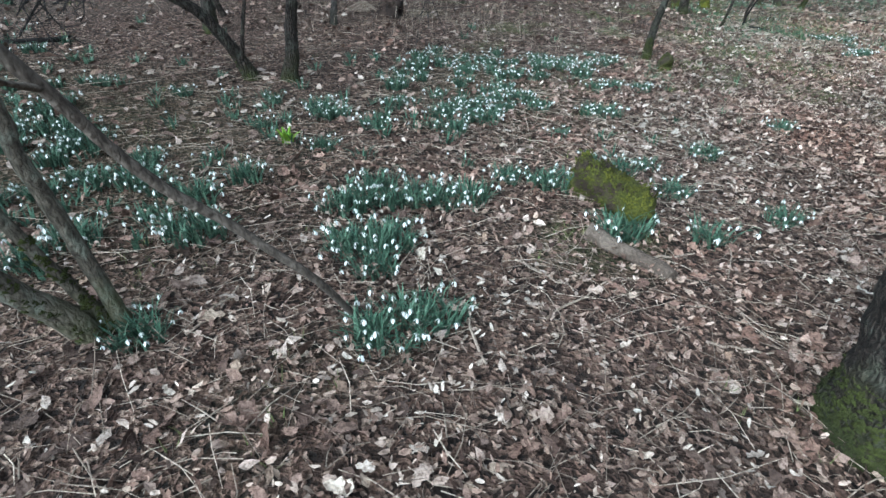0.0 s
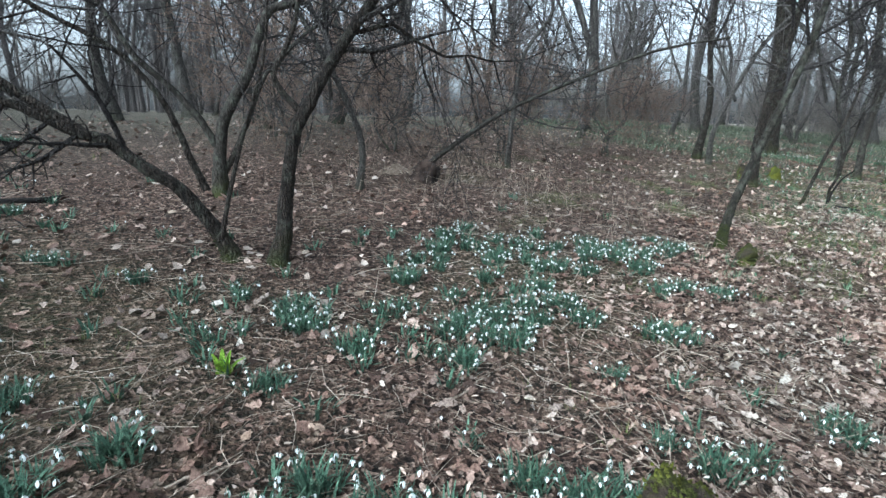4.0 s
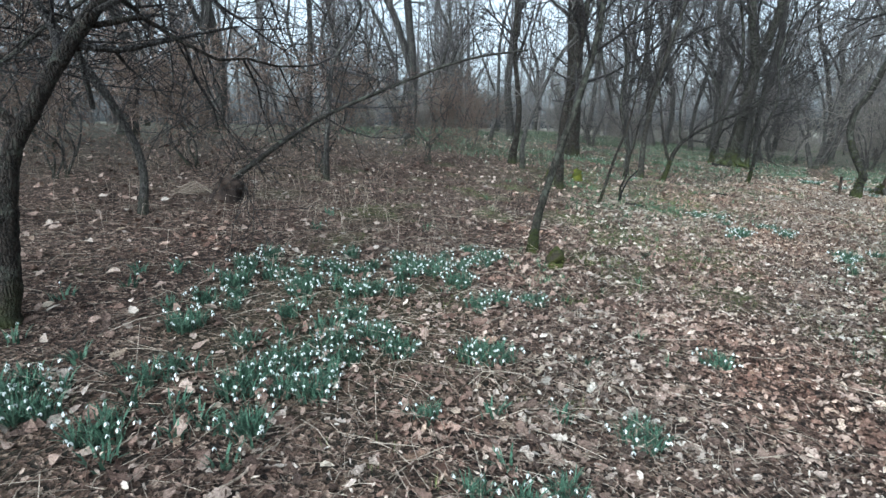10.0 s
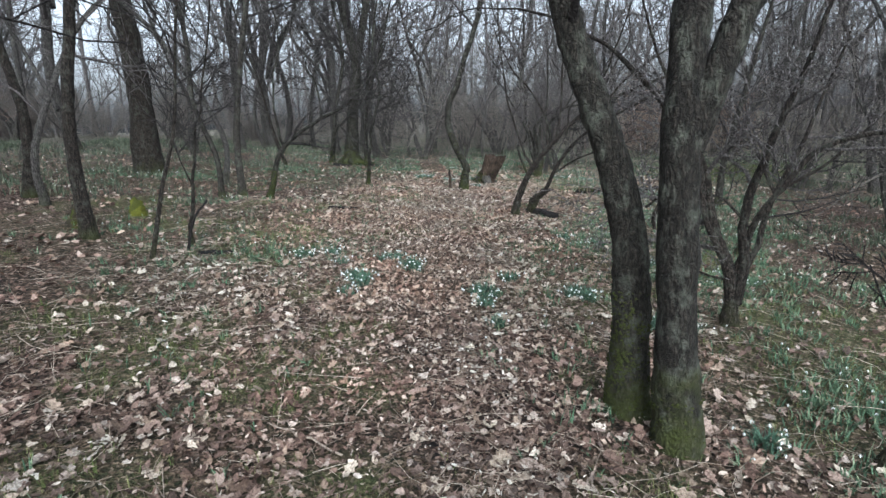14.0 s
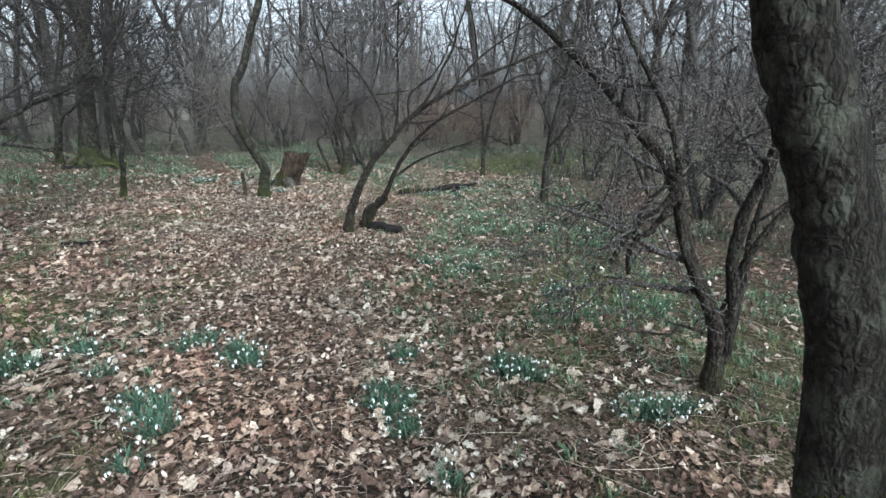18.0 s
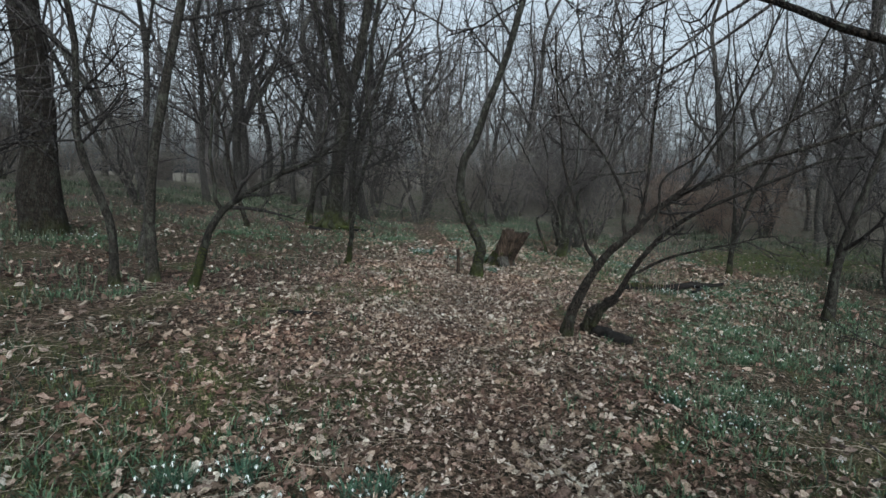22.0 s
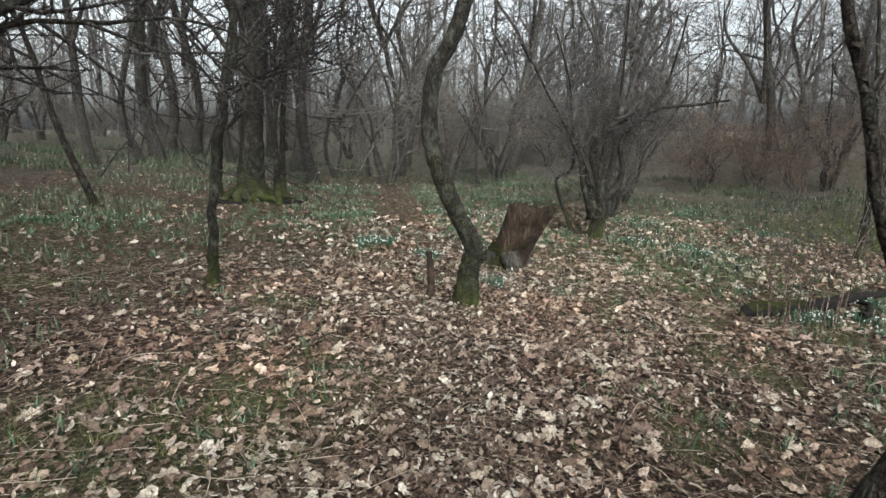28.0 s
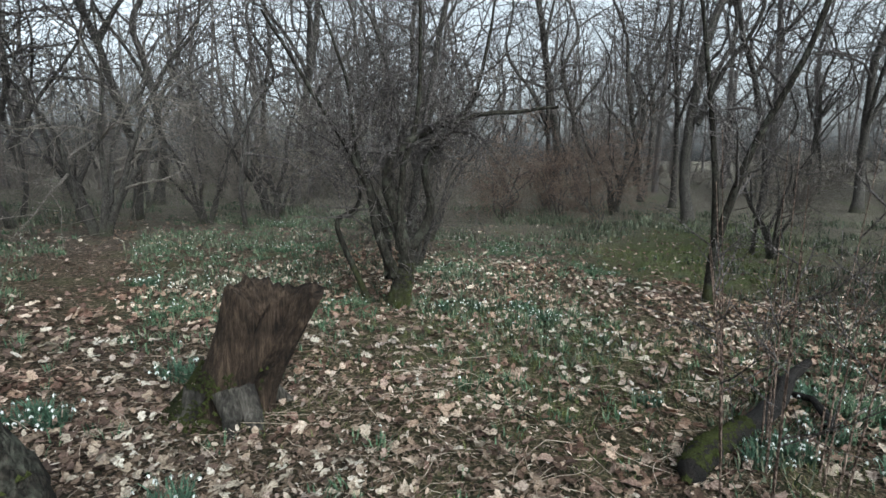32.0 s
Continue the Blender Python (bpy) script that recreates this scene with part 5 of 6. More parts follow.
for kind, x, y, size in [
    ("tall", 3.5, 21.5, 1.2), ("slim", 5.4, 14.4, 1.0), ("slim", -0.04, 14.3, 1.0), ("tall", -0.1, 17.0, 0.9),
    ("brown", -1.0, 9.4, 1.1), ("slim", -0.8, 8.95, 0.9), ("slim", 2.6, 12.7, 1.0), ("tall", -4.5, 14.0, 1.0), ("tall", -5.5, 12.2, 1.0), ("slim", 0.6, 27, 1.2),
    ("slim", -6.8, 3.0, 0.9), ("slim", -6.6, 2.8, 0.7), ("slim", -7.9, 2.7, 0.9), ("slim", -6.5, 5.4, 0.9), ("brown", -3.4, 7.2, 0.9), ("slim", -2.0, 6.3, 0.7),
    ("tall", 8.6, 23.6, 0.8), ("tall", 10.3, 25.4, 1.0), ("slim", 9.8, 24.7, 1.2), ("tall", 6.8, 23.4, 1.0), ("slim", 14.3, 23.0, 1.0), ("slim", 15.2, 22.7, 0.9), ("slim", 13.8, 22.1, 0.9),
    ("bush", 18.6, 20.9, 1.1), ("bush", 19.6, 21.8, 1.2), ("bush", 16.9, 21.1, 0.8), ("bush", 18.2, 16.4, 1.0), ("slim", 18.3, 16.7, 0.7), ("tall", 19.4, 26.7, 1.0), ("slim", 18.6, 25.8, 1.2),
    ("tall", 14.9, 29.2, 1.1), ("bush", 15.7, 15.1, 0.9), ("slim", 14.8, 14.7, 0.8), ("brown", 22.5, 16.5, 1.2), ("brown", 23.8, 17.0, 1.3), ("brown", 24.3, 15.5, 1.2), ("brown", 22.1, 14.0, 0.8), ("brown", 25.5, 17.5, 1.4), ("brown", 26, 14.4, 1.2), ("brown", 25.6, 16.2, 1.2), ("brown", 27.4, 15.8, 1.3),
    ("bush", 26.9, 14.5, 1.2), ("bush", 20.4, 10.5, 0.8), ("slim", 20.7, 10.8, 0.8), ("tall", 24.9, 12.2, 0.9), ("bush", 17.2, 8.8, 0.9), ("slim", 17.5, 8.2, 1.0), ("tall", 18.3, 7.5, 1.0), ("bush", 13.5, 6.0, 0.9),
    ("tall", 16.5, 5.0, 1.0), ("slim", 13.2, 4.4, 1.0), ("bush", 11.4, 4.2, 0.9), ("bush", 12.5, 2.6, 1.0), ("tall", 15, 1.5, 1.0), ("slim", 9.2, 3.0, 0.9), ("bush", 9.6, 1.5, 0.9), ("tall", 11.6, 22.2, 0.9),
    ("brown", 1.5, 14.5, 0.9), ("brown", -2.0, 12.0, 1.0), ("brown", -3.6, 10.5, 1.0), ("brown", -4.6, 8.6, 1.3), ("brown", -2.6, 8.8, 1.2), ("brown", -5.6, 9.6, 1.4), ("brown", 0.6, 11.6, 1.1), ("tall", 12.4, 26.0, 1.0), ("tall", 22, 23.5, 1.1), ("bush", 6.4, 21, 0.9), ("tall", 25, 21, 1.0), ("tall", 28, 17, 1.0), ("tall", -8.5, 9.0, 1.0), ("tall", -10.5, 6.0, 1.0), ("tall", -12.5, 3.5, 1.0), ("tall", -11.5, 0.0, 1.0), ("tall", 27, 10.5, 1.0), ("tall", 22.5, 7.0, 1.0),
    ("tall", -7, 11, 0.9), ("tall", -5.5, 16.5, 1.0), ("tall", -3.5, 18.5, 1.0), ("tall", -9.5, 12, 1.0), ("tall", -14, 1, 0.8), ("tall", -16, 5.5, 0.9), ("tall", -13.5, -2, 0.9), ("tall", -18, 2.5, 0.9), ("bush", -13, 1.5, 1.1), ("bush", -14, 4.5, 1.2), ("bush", -12.5, -0.6, 1.0), ("bush", -11.5, 5.2, 1.0), ("slim", -12.2, 2.2, 1.0), ("slim", -11.0, -1.5, 1.0), ("tall", 12.6, 20.9, 1.0), ("tall", 13.4, 23.6, 1.0), ("tall", 16.4, 22.8, 1.0), ("slim", 17.0, 20.0, 1.1)]:
    plant(kind, x, y, size)

GLADES = [(20.0, 13.2, 6.0, 3.2), (9.0, 20.0, 3.0, 2.0)]
tries = 0
while len(SPOTS) < 186 and tries < 9000:
    tries += 1
    an, d = random.random() * 6.2832, 9 + 27 * random.random() ** 0.8
    x, y = 5 + d * math.cos(an) * 1.1, 8 + d * math.sin(an)
    if off_way(x, y) < 8.5 or y < -1 - 0.25 * abs(x - 4):
        continue
    if any((x - cx) ** 2 / (rx + 1) ** 2 + (y - cy) ** 2 / (ry + 1) ** 2 < 1 for cx, cy, rx, ry in MEADOWS):
        continue
    if any((x - sx) ** 2 + (y - sy) ** 2 < 1.9 for sx, sy in SPOTS):
        continue
    if any((x - cx) ** 2 / rx ** 2 + (y - cy) ** 2 / ry ** 2 < 1 for cx, cy, rx, ry in GLADES):
        continue
    if x < 1 and random.random() < 0.72:
        continue
    kind = random.choice(("tall", "tall", "bush", "bush", "bush", "slim", "slim"))
    if off_way(x, y) > 22 and kind == "bush":
        kind = "tall"
    plant(kind, x, y, random.uniform(0.75, 1.2))


def far_woods():
    """The wood beyond, too far off to count."""
    np.random.seed(77), random.seed(77)
    forms = []
    for s in range(5):
        g = Geo()
        h = random.uniform(11, 16)
        line = [(0, 0, 0), (random.uniform(-0.3, 0.3), 0, h * 0.3), (random.uniform(-0.5, 0.5), random.uniform(-0.5, 0.5), h * 0.6), (random.uniform(-0.9, 0.9), random.uniform(-0.9, 0.9), h)]
        g.tube(line, (0.15, 0.12, 0.08, 0.03), 5)
        for k in range(12):
            f = 0.2 + 0.72 * k / 12
            q = np.array(line[1]) * (1 - f) + np.array(line[3]) * f
            q[2] = h * f
            w = np.array((math.cos(k * 2.4), math.sin(k * 2.4), 1.0))
            shoot(g, q, w, h * 0.27 * (1.2 - 0.6 * f), 0.06 * (1.2 - f), 1, [7], 0, 0.2, 0.95, 3, 0.017, 0.9, 2)
        for k in range(3):
            shoot(g, (random.uniform(-1.5, 1.5), random.uniform(-1.5, 1.5), 0), (random.uniform(-0.3, 0.3), random.uniform(-0.3, 0.3), 1), 3.6, 0.03, 1, [7], 0, 0.25, 0.9, 3, 0.014, 0.3, 2)
        forms.append((np.concatenate(g.v), np.concatenate(g.f)))
    big = Geo()
    n = 0
    while n < 520:
        an, d = random.random() * 6.2832, 26 + 62 * random.random() ** 0.75
        x, y = 6 + d * math.cos(an), 9 + d * math.sin(an)
        if off_way(x, y) < 26 or (y < -18):
            continue
        v, f = forms[n % 5]
        c, s, k = math.cos(an * 7), math.sin(an * 7), random.uniform(0.8, 1.2)
        vv = np.stack([(v[:, 0] * c - v[:, 1] * s) * k + x, (v[:, 0] * s + v[:, 1] * c) * k + y, v[:, 2] * k + height(x, y) - 0.1], 1)
        big.add(vv, f)
        n += 1
    low = Geo()
    bush = Geo()
    for k in range(26):
        a = k * 2.4
        shoot(bush, (0.5 * math.cos(a) * random.random(), 0.5 * math.sin(a) * random.random(), 0), (0.5 * math.cos(a), 0.5 * math.sin(a), 1), random.uniform(1.1, 2.6), 0.02, 1, [7], 0, 0.25, 0.95, 3, 0.009, 0.7, 2)
    v, f = np.concatenate(bush.v), np.concatenate(bush.f)
    n = 0
    while n < 60:
        an, d = random.random() * 6.2832, 24 + 26 * random.random()
        x, y = 6 + d * math.cos(an) * 1.1, 9 + d * math.sin(an)
        if off_way(x, y) < 19 or y < -12:
            continue
        c, s, k = math.cos(an * 7), math.sin(an * 7), random.uniform(0.7, 1.25)
        low.add(np.stack([(v[:, 0] * c - v[:, 1] * s) * 1.5 * k + x, (v[:, 0] * s + v[:, 1] * c) * 1.5 * k + y, v[:, 2] * k + height(x, y) - 0.05], 1), f)
        n += 1
    tagged(new("far_thickets", low.mesh("far_thickets")), "distant brown-grey thickets under the trees", "bushes", kind="stuff").data.materials.append(TWIG_THICKET_HAZED)
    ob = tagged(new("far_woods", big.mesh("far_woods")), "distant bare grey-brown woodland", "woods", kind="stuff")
    # the distance haze comes only from this paled colour
    ob.data.materials.append(TWIG_HAZED)


far_woods()


# ---- snowdrops ----
def flower_mesh(seed):
    """One snowdrop: an arching stalk, a green knob and three hanging white petals."""
    np.random.seed(seed)
    h, lean = 0.115 + 0.035 * np.random.rand(), 0.03 + 0.04 * np.random.rand()
    stalk, bell = Geo(), Geo()
    line = np.array([(0, 0, 0), (0.2 * lean, 0, h * 0.55), (0.6 * lean, 0, h * 0.95), (lean, 0, h), (lean + 0.012, 0, h - 0.012)])
    stalk.tube(line, (0.0018, 0.0016, 0.0013, 0.0011, 0.001), 3)
    q = line[-1]
    stalk.tube([q + (0, 0, 0.002), q + (0.001, 0, -0.004), q + (0.001, 0, -0.009)], (0.0015, 0.0042, 0.0025), 5)
    for k in range(3):
        a = k * 2.094 + seed
        d, t = np.array((math.cos(a), math.sin(a), 0)), np.array((-math.sin(a), math.cos(a), 0))
        o = q + (0.001, 0, -0.008)
        v = [o, o + d * 0.009 + t * 0.0065 + (0, 0, -0.011), o + d * 0.011 + (0, 0, -0.01), o + d * 0.009 - t * 0.0065 + (0, 0, -0.011), o + d * 0.011 + t * 0.004 + (0, 0, -0.021), o + d * 0.01 + (0, 0, -0.026), o + d * 0.011 - t * 0.004 + (0, 0, -0.021)]
        bell.add(np.array(v), [(0, 1, 2), (0, 2, 3), (1, 4, 2), (2, 4, 5), (2, 5, 6), (2, 6, 3)])
    ns = len(np.concatenate(stalk.f))
    both = Geo()
    both.add(np.concatenate(stalk.v), np.concatenate(stalk.f))
    off = sum(len(v) for v in bell.v)
    fs = np.concatenate(bell.f)
    both.add(np.concatenate(bell.v), np.concatenate([fs, fs[:, 2:]], 1))
    me = both.mesh("snowdrop_flower")
    me.materials.append(GREEN)
    me.materials.append(PETAL)
    idx = np.zeros(len(me.polygons), np.int32)
    idx[len(idx) - off // 7 * 6:] = 1
    me.polygons.foreach_set("material_index", idx)
    return me


def blades(geo, x, y, z, count, size, width=0.0055, segs=3, spread=0.05):
    """Strap leaves that rise from one spot and arch outwards."""
    for _ in range(count):
        a = np.random.rand() * 6.283
        d, t = np.array((math.cos(a), math.sin(a), 0)), np.array((-math.sin(a), math.cos(a), 0))
        o = np.array((x, y, z)) + d * spread * np.random.rand() + t * spread * 0.4 * (np.random.rand() - 0.5)
        ln, out = size * (0.6 + 0.6 * np.random.rand()), 0.25 + 0.75 * np.random.rand()
        v = []
        for s in np.linspace(0, 1, segs + 1):
            p = o + d * ln * out * (0.25 * s + 0.5 * s * s) + np.array((0, 0, ln * (s - 0.42 * out * s * s)))
            w = width * (1 - 0.75 * s * s) * (0.8 + 0.4 * np.random.rand() * (s == 0))
            v += [p - t * w, p + t * w]
        f = [(2 * i, 2 * i + 1, 2 * i + 3, 2 * i + 2) for i in range(segs)]
        geo.add(np.array(v), f)


FLOWERS = [flower_mesh(k) for k in range(4)]


def clump_form(seed, radius, leaves, flowers):
    random.seed(seed), np.random.seed(seed)
    top = tagged(new("snowdrop_clump"), "clump of white flowering snowdrops with blue-green leaves", "snowdrops", "snowdrop clumps")
    g = Geo()
    for _ in range(leaves // 6):
        a, d = random.random() * 6.283, radius * random.random() ** 0.6
        blades(g, d * math.cos(a), d * math.sin(a), -0.01, 6, 0.145, 0.008, 3, 0.035)
    part("leaves", g, GREEN, top)
    for k in range(flowers):
        a, d = random.random() * 6.283, (radius + 0.02) * random.random() ** 0.55
        s = random.uniform(0.78, 1.12)
        part("flower", FLOWERS[k % 4], None, top, at=Matrix.Translation((d * math.cos(a), d * math.sin(a), 0)) @ Matrix.Rotation(a + random.uniform(-1, 1), 4, "Z") @ Matrix.Rotation(random.uniform(-0.15, 0.3), 4, "Y") @ Matrix.Scale(s, 4))
    return top


CLUMPS_BY_START = [(-0.3, 2.0), (-0.2, 2.09), (-0.05, 2.12), (0.08, 2.2), (0.24, 2.2), (0.35, 2.25), (-0.17, 1.63), (-0.08, 1.69), (0.02, 1.72), (0.03, 1.5), (0.11, 1.12), (0.21, 1.15), (0.34, 1.23), (0.51, 2.58), (0.7, 2.56), (0.81, 2.57), (1.12, 2.07), (1.2, 2.95), (1.38, 3.08), (1.8, 3.48), (1.46, 2.68), (-0.69, 4.6), (-0.47, 4.52), (-0.37, 5.11), (-0.21, 5.38), (0.08, 5.27), (0.32, 5.47), (0.64, 5.55), (0.85, 5.62), (0.01, 3.91), (0.16, 3.99), (0.33, 3.98), (0.11, 3.64), (0.27, 3.61), (-0.44, 3.73), (0.62, 4.17), (-0.71, 2.72), (-2.13, 3.36), (-1.42, 3.47), (-1.61, 2.22), (-1.3, 1.91)]
CLUMPS_BY_START += [(-1.06, 1.87), (-0.98, 1.58), (-0.86, 1.56), (-0.7, 0.93), (2.04, 2.57), (1.56, 2.17), (-1.03, 3.46), (-0.49, 3.2), (0.41, 4.26), (0.8, 3.53), (1.07, 4.17), (1.31, 5.03), (-0.2, 2.28), (1.01, 3.01), (-2.45, 2.11), (-2.64, 2.58), (-4.12, 2.72), (-3.82, 3.17), (-3.88, 3.81), (-3.18, 1.77), (-1.97, 1.55), (-2.08, 1.32), (-1.43, 1.94), (-1.42, 1.19), (-1.32, 1.36), (-1.15, 1.62), (-1.75, 0.89), (-2.29, 1.06), (-0.95, 2.16), (-0.8, 3.28), (-0.92, 3.29), (-2.75, 3.29), (-3.36, 2.71), (-3.01, 3.03), (-0.62, 4.2), (-0.67, 5.29), (-0.53, 5.52), (0.28, 5.3), (0.53, 5.73), (0.8, 5.43), (1.07, 5.77), (-0.21, 4.04), (-0.06, 3.76), (0.11, 3.87), (0.06, 3.31), (-0.49, 3.6)]
CLUMPS_BY_START += [(0.49, 4.33), (0.29, 4.5)]
CLUMPS_BY_FORK = [(4.67, 9.02), (4.99, 8.94), (4.91, 8.63), (4.81, 8.07), (4.84, 8.22), (4.74, 7.89), (5.39, 8.57), (5.51, 8.56), (5.52, 8.27), (5.45, 8.09), (4.52, 7.74), (5.54, 7.17), (5.47, 7.08), (5.38, 6.93), (5.17, 6.59), (6.27, 6.01), (6.31, 5.89), (6.4, 5.81), (6.49, 5.73), (6.34, 6.77), (6.31, 6.65), (8.1, 6.96), (7.94, 7.02), (8.2, 7.95), (8.13, 8.38), (6.09, 7.38), (10.72, 7.98), (1.57, 5.05), (1.21, 4.16), (1.04, 5.63), (1.14, 6.17), (1.32, 6.05), (1.0, 5.32), (1.13, 4.86), (0.9, 5.95), (1.22, 5.86), (2.58, 4.29), (5.3, 4.75), (5.25, 4.1), (4.85, 4.2)]
CLUMPS_BY_STUMP = [(10.44, 14.9), (10.43, 15.1), (10.24, 14.86), (10.58, 14.91), (10.64, 14.2), (10.67, 14.07), (10.55, 12.93), (10.59, 13.06), (11.44, 14.18), (12.75, 16.56), (14.32, 12.87), (14.47, 13.06), (14.21, 12.7), (14.19, 13.43), (12.82, 11.58), (12.65, 10.82), (12.69, 10.92), (14.38, 10.37), (13.49, 10.67), (12.47, 10.98), (13.0, 10.62), (12.64, 10.36), (13.96, 13.67)]
forms = [clump_form(3, 0.125, 126, 13), clump_form(4, 0.1, 96, 11), clump_form(5, 0.08, 72, 8), clump_form(6, 0.145, 156, 15)]
random.seed(9)
BEDS = [(0.1, 3.75, 0.27, 0.6, 14), (0.1, 4.95, 0.75, 0.5, 28), (0.5, 5.5, 0.5, 0.3, 8), (-3.2, 2.7, 0.6, 0.35, 9), (-2.5, 2.2, 0.5, 0.35, 9), (-1.75, 1.95, 0.4, 0.3, 8), (-1.2, 1.75, 0.25, 0.2, 3)]
bed_spots = []
for cx, cy, rx, ry, count in BEDS:
    for _ in range(count):
        an, d = random.random() * 6.283, random.random() ** 0.5
        x, y = cx + rx * d * math.cos(an), cy + ry * d * math.sin(an)
        if all((x - ox) ** 2 + (y - oy) ** 2 > 0.022 for ox, oy in CLUMPS_BY_START + bed_spots):
            bed_spots.append((x, y))
spots = CLUMPS_BY_START + bed_spots + CLUMPS_BY_FORK + CLUMPS_BY_STUMP
for k, (x, y) in enumerate(spots):
    src = forms[k % 4]
    s = random.uniform(0.85, 1.2) * (0.72 if k >= len(CLUMPS_BY_START) + len(bed_spots) else (0.55 if y < 1.5 and x > 0.9 else 0.85 if off_way(x, y) < 2.2 and y < 2.7 else 0.68))
    m = Matrix.Translation((x, y, height(x, y))) @ Matrix.Rotation(random.random() * 6.28, 4, "Z") @ Matrix.Scale(s, 4)
    if k < 4:
        src.matrix_basis = m
    else:
        ob = copy_thing(src, Matrix.Identity(4))
        ob.matrix_basis = m

CARPETS = [
    [(-3.0, 2.0, 1.2, 0.9, 34), (-3.8, 2.9, 1.0, 0.7, 34), (-1.6, 1.6, 0.8, 0.6, 16), (-7.2, 2.4, 1.2, 0.6, 14), (-6.4, 5.6, 1.0, 0.6, 12), (-4.2, 3.7, 0.8, 0.6, 26), (-1.1, 5.0, 0.35, 0.25, 24.0), (-0.6, 5.2, 0.4, 0.25, 24.0), (0.05, 5.3, 0.45, 0.25, 24.0), (0.7, 5.5, 0.4, 0.25, 20.0), (-0.86, 4.45, 0.25, 0.25, 20.0), (0.1, 4.1, 0.3, 0.3, 38.0), (0.1, 3.7, 0.25, 0.3, 38.0), (-0.1, 3.3, 0.25, 0.3, 34.0), (0.29, 4.35, 0.3, 0.25, 24.0), (-0.75, 3.6, 0.35, 0.3, 6.0), (-1.5, 3.5, 0.3, 0.2, 16.0), (0.17, 2.8, 0.2, 0.15, 30), (0.3, 4.8, 0.6, 0.4, 12), (1.2, 3.2, 0.6, 0.4, 7), (-0.8, 3.3, 0.6, 0.3, 10), (-1.9, 0.3, 1.0, 0.8, 20), (-1.2, 3.0, 4.0, 3.0, 2.5)],
    [(6.3, 4.4, 1.5, 1.2, 24), (7.6, 4.2, 1.5, 1.2, 24), (8.3, 6.2, 1.6, 1.3, 20), (5.3, 8.9, 0.8, 0.5, 8), (7.9, 8.0, 1.3, 0.8, 16), (9.9, 8.6, 1.6, 1.0, 40), (8.9, 8.3, 0.9, 0.6, 30), (13.0, 8.4, 1.8, 1.0, 26), (11.0, 7.2, 1.8, 1.3, 22), (4.4, 9.2, 1.3, 0.9, 6), (5.2, 8.4, 0.8, 0.6, 5), (5.0, 4.0, 0.9, 0.6, 34), (6.6, 3.6, 1.3, 0.8, 34), (9.6, 4.4, 1.5, 1.3, 16), (4.9, 12.5, 1.0, 0.6, 10), (3.4, 10.8, 1.2, 1.0, 8), (7.5, 6.8, 3.5, 2.5, 6), (4.5, 9.2, 2.0, 1.6, 5)],
    [(12.3, 12.6, 1.0, 0.8, 7), (14.3, 12.7, 1.4, 1.0, 30), (15.6, 14.6, 2.0, 1.4, 24), (12.3, 15.5, 1.8, 1.1, 20), (11.0, 16.8, 2.5, 1.2, 17), (7.3, 17.0, 3.0, 1.2, 15), (5.0, 15.7, 2.5, 1.2, 14), (13.5, 10.4, 1.5, 1.0, 34), (15.2, 9.6, 1.6, 1.0, 30), (10.3, 14.4, 0.7, 0.5, 12), (15.4, 17.4, 3.0, 2.0, 16), (13.6, 18.8, 2.5, 1.8, 16), (18.3, 14.8, 2.5, 1.6, 13), (11.2, 20.5, 4.0, 2.5, 6), (18.0, 20.0, 5.0, 3.0, 7), (14.8, 9.4, 1.5, 1.2, 20), (11.0, 9.3, 1.4, 0.8, 30), (9.3, 8.8, 0.8, 0.5, 36), (12.0, 9.9, 0.9, 0.5, 24), (17.0, 12.9, 1.5, 1.0, 16), (13.5, 14.5, 5.0, 4.0, 3)],
]


TRAIL = np.array([(9.28, 12.17), (10.8, 14.55), (12.35, 17.1), (15.2, 21.5), (17.3, 24.8)])


def off_trail(x, y):
    """How far a spot lies from the trodden line that runs on past the stump."""
    best = 99.0
    for p, q in zip(TRAIL[:-1], TRAIL[1:]):
        d = q - p
        f = max(0.0, min(1.0, ((x - p[0]) * d[0] + (y - p[1]) * d[1]) / (d @ d)))
        best = min(best, math.hypot(x - p[0] - f * d[0], y - p[1] - f * d[1]))
    return best


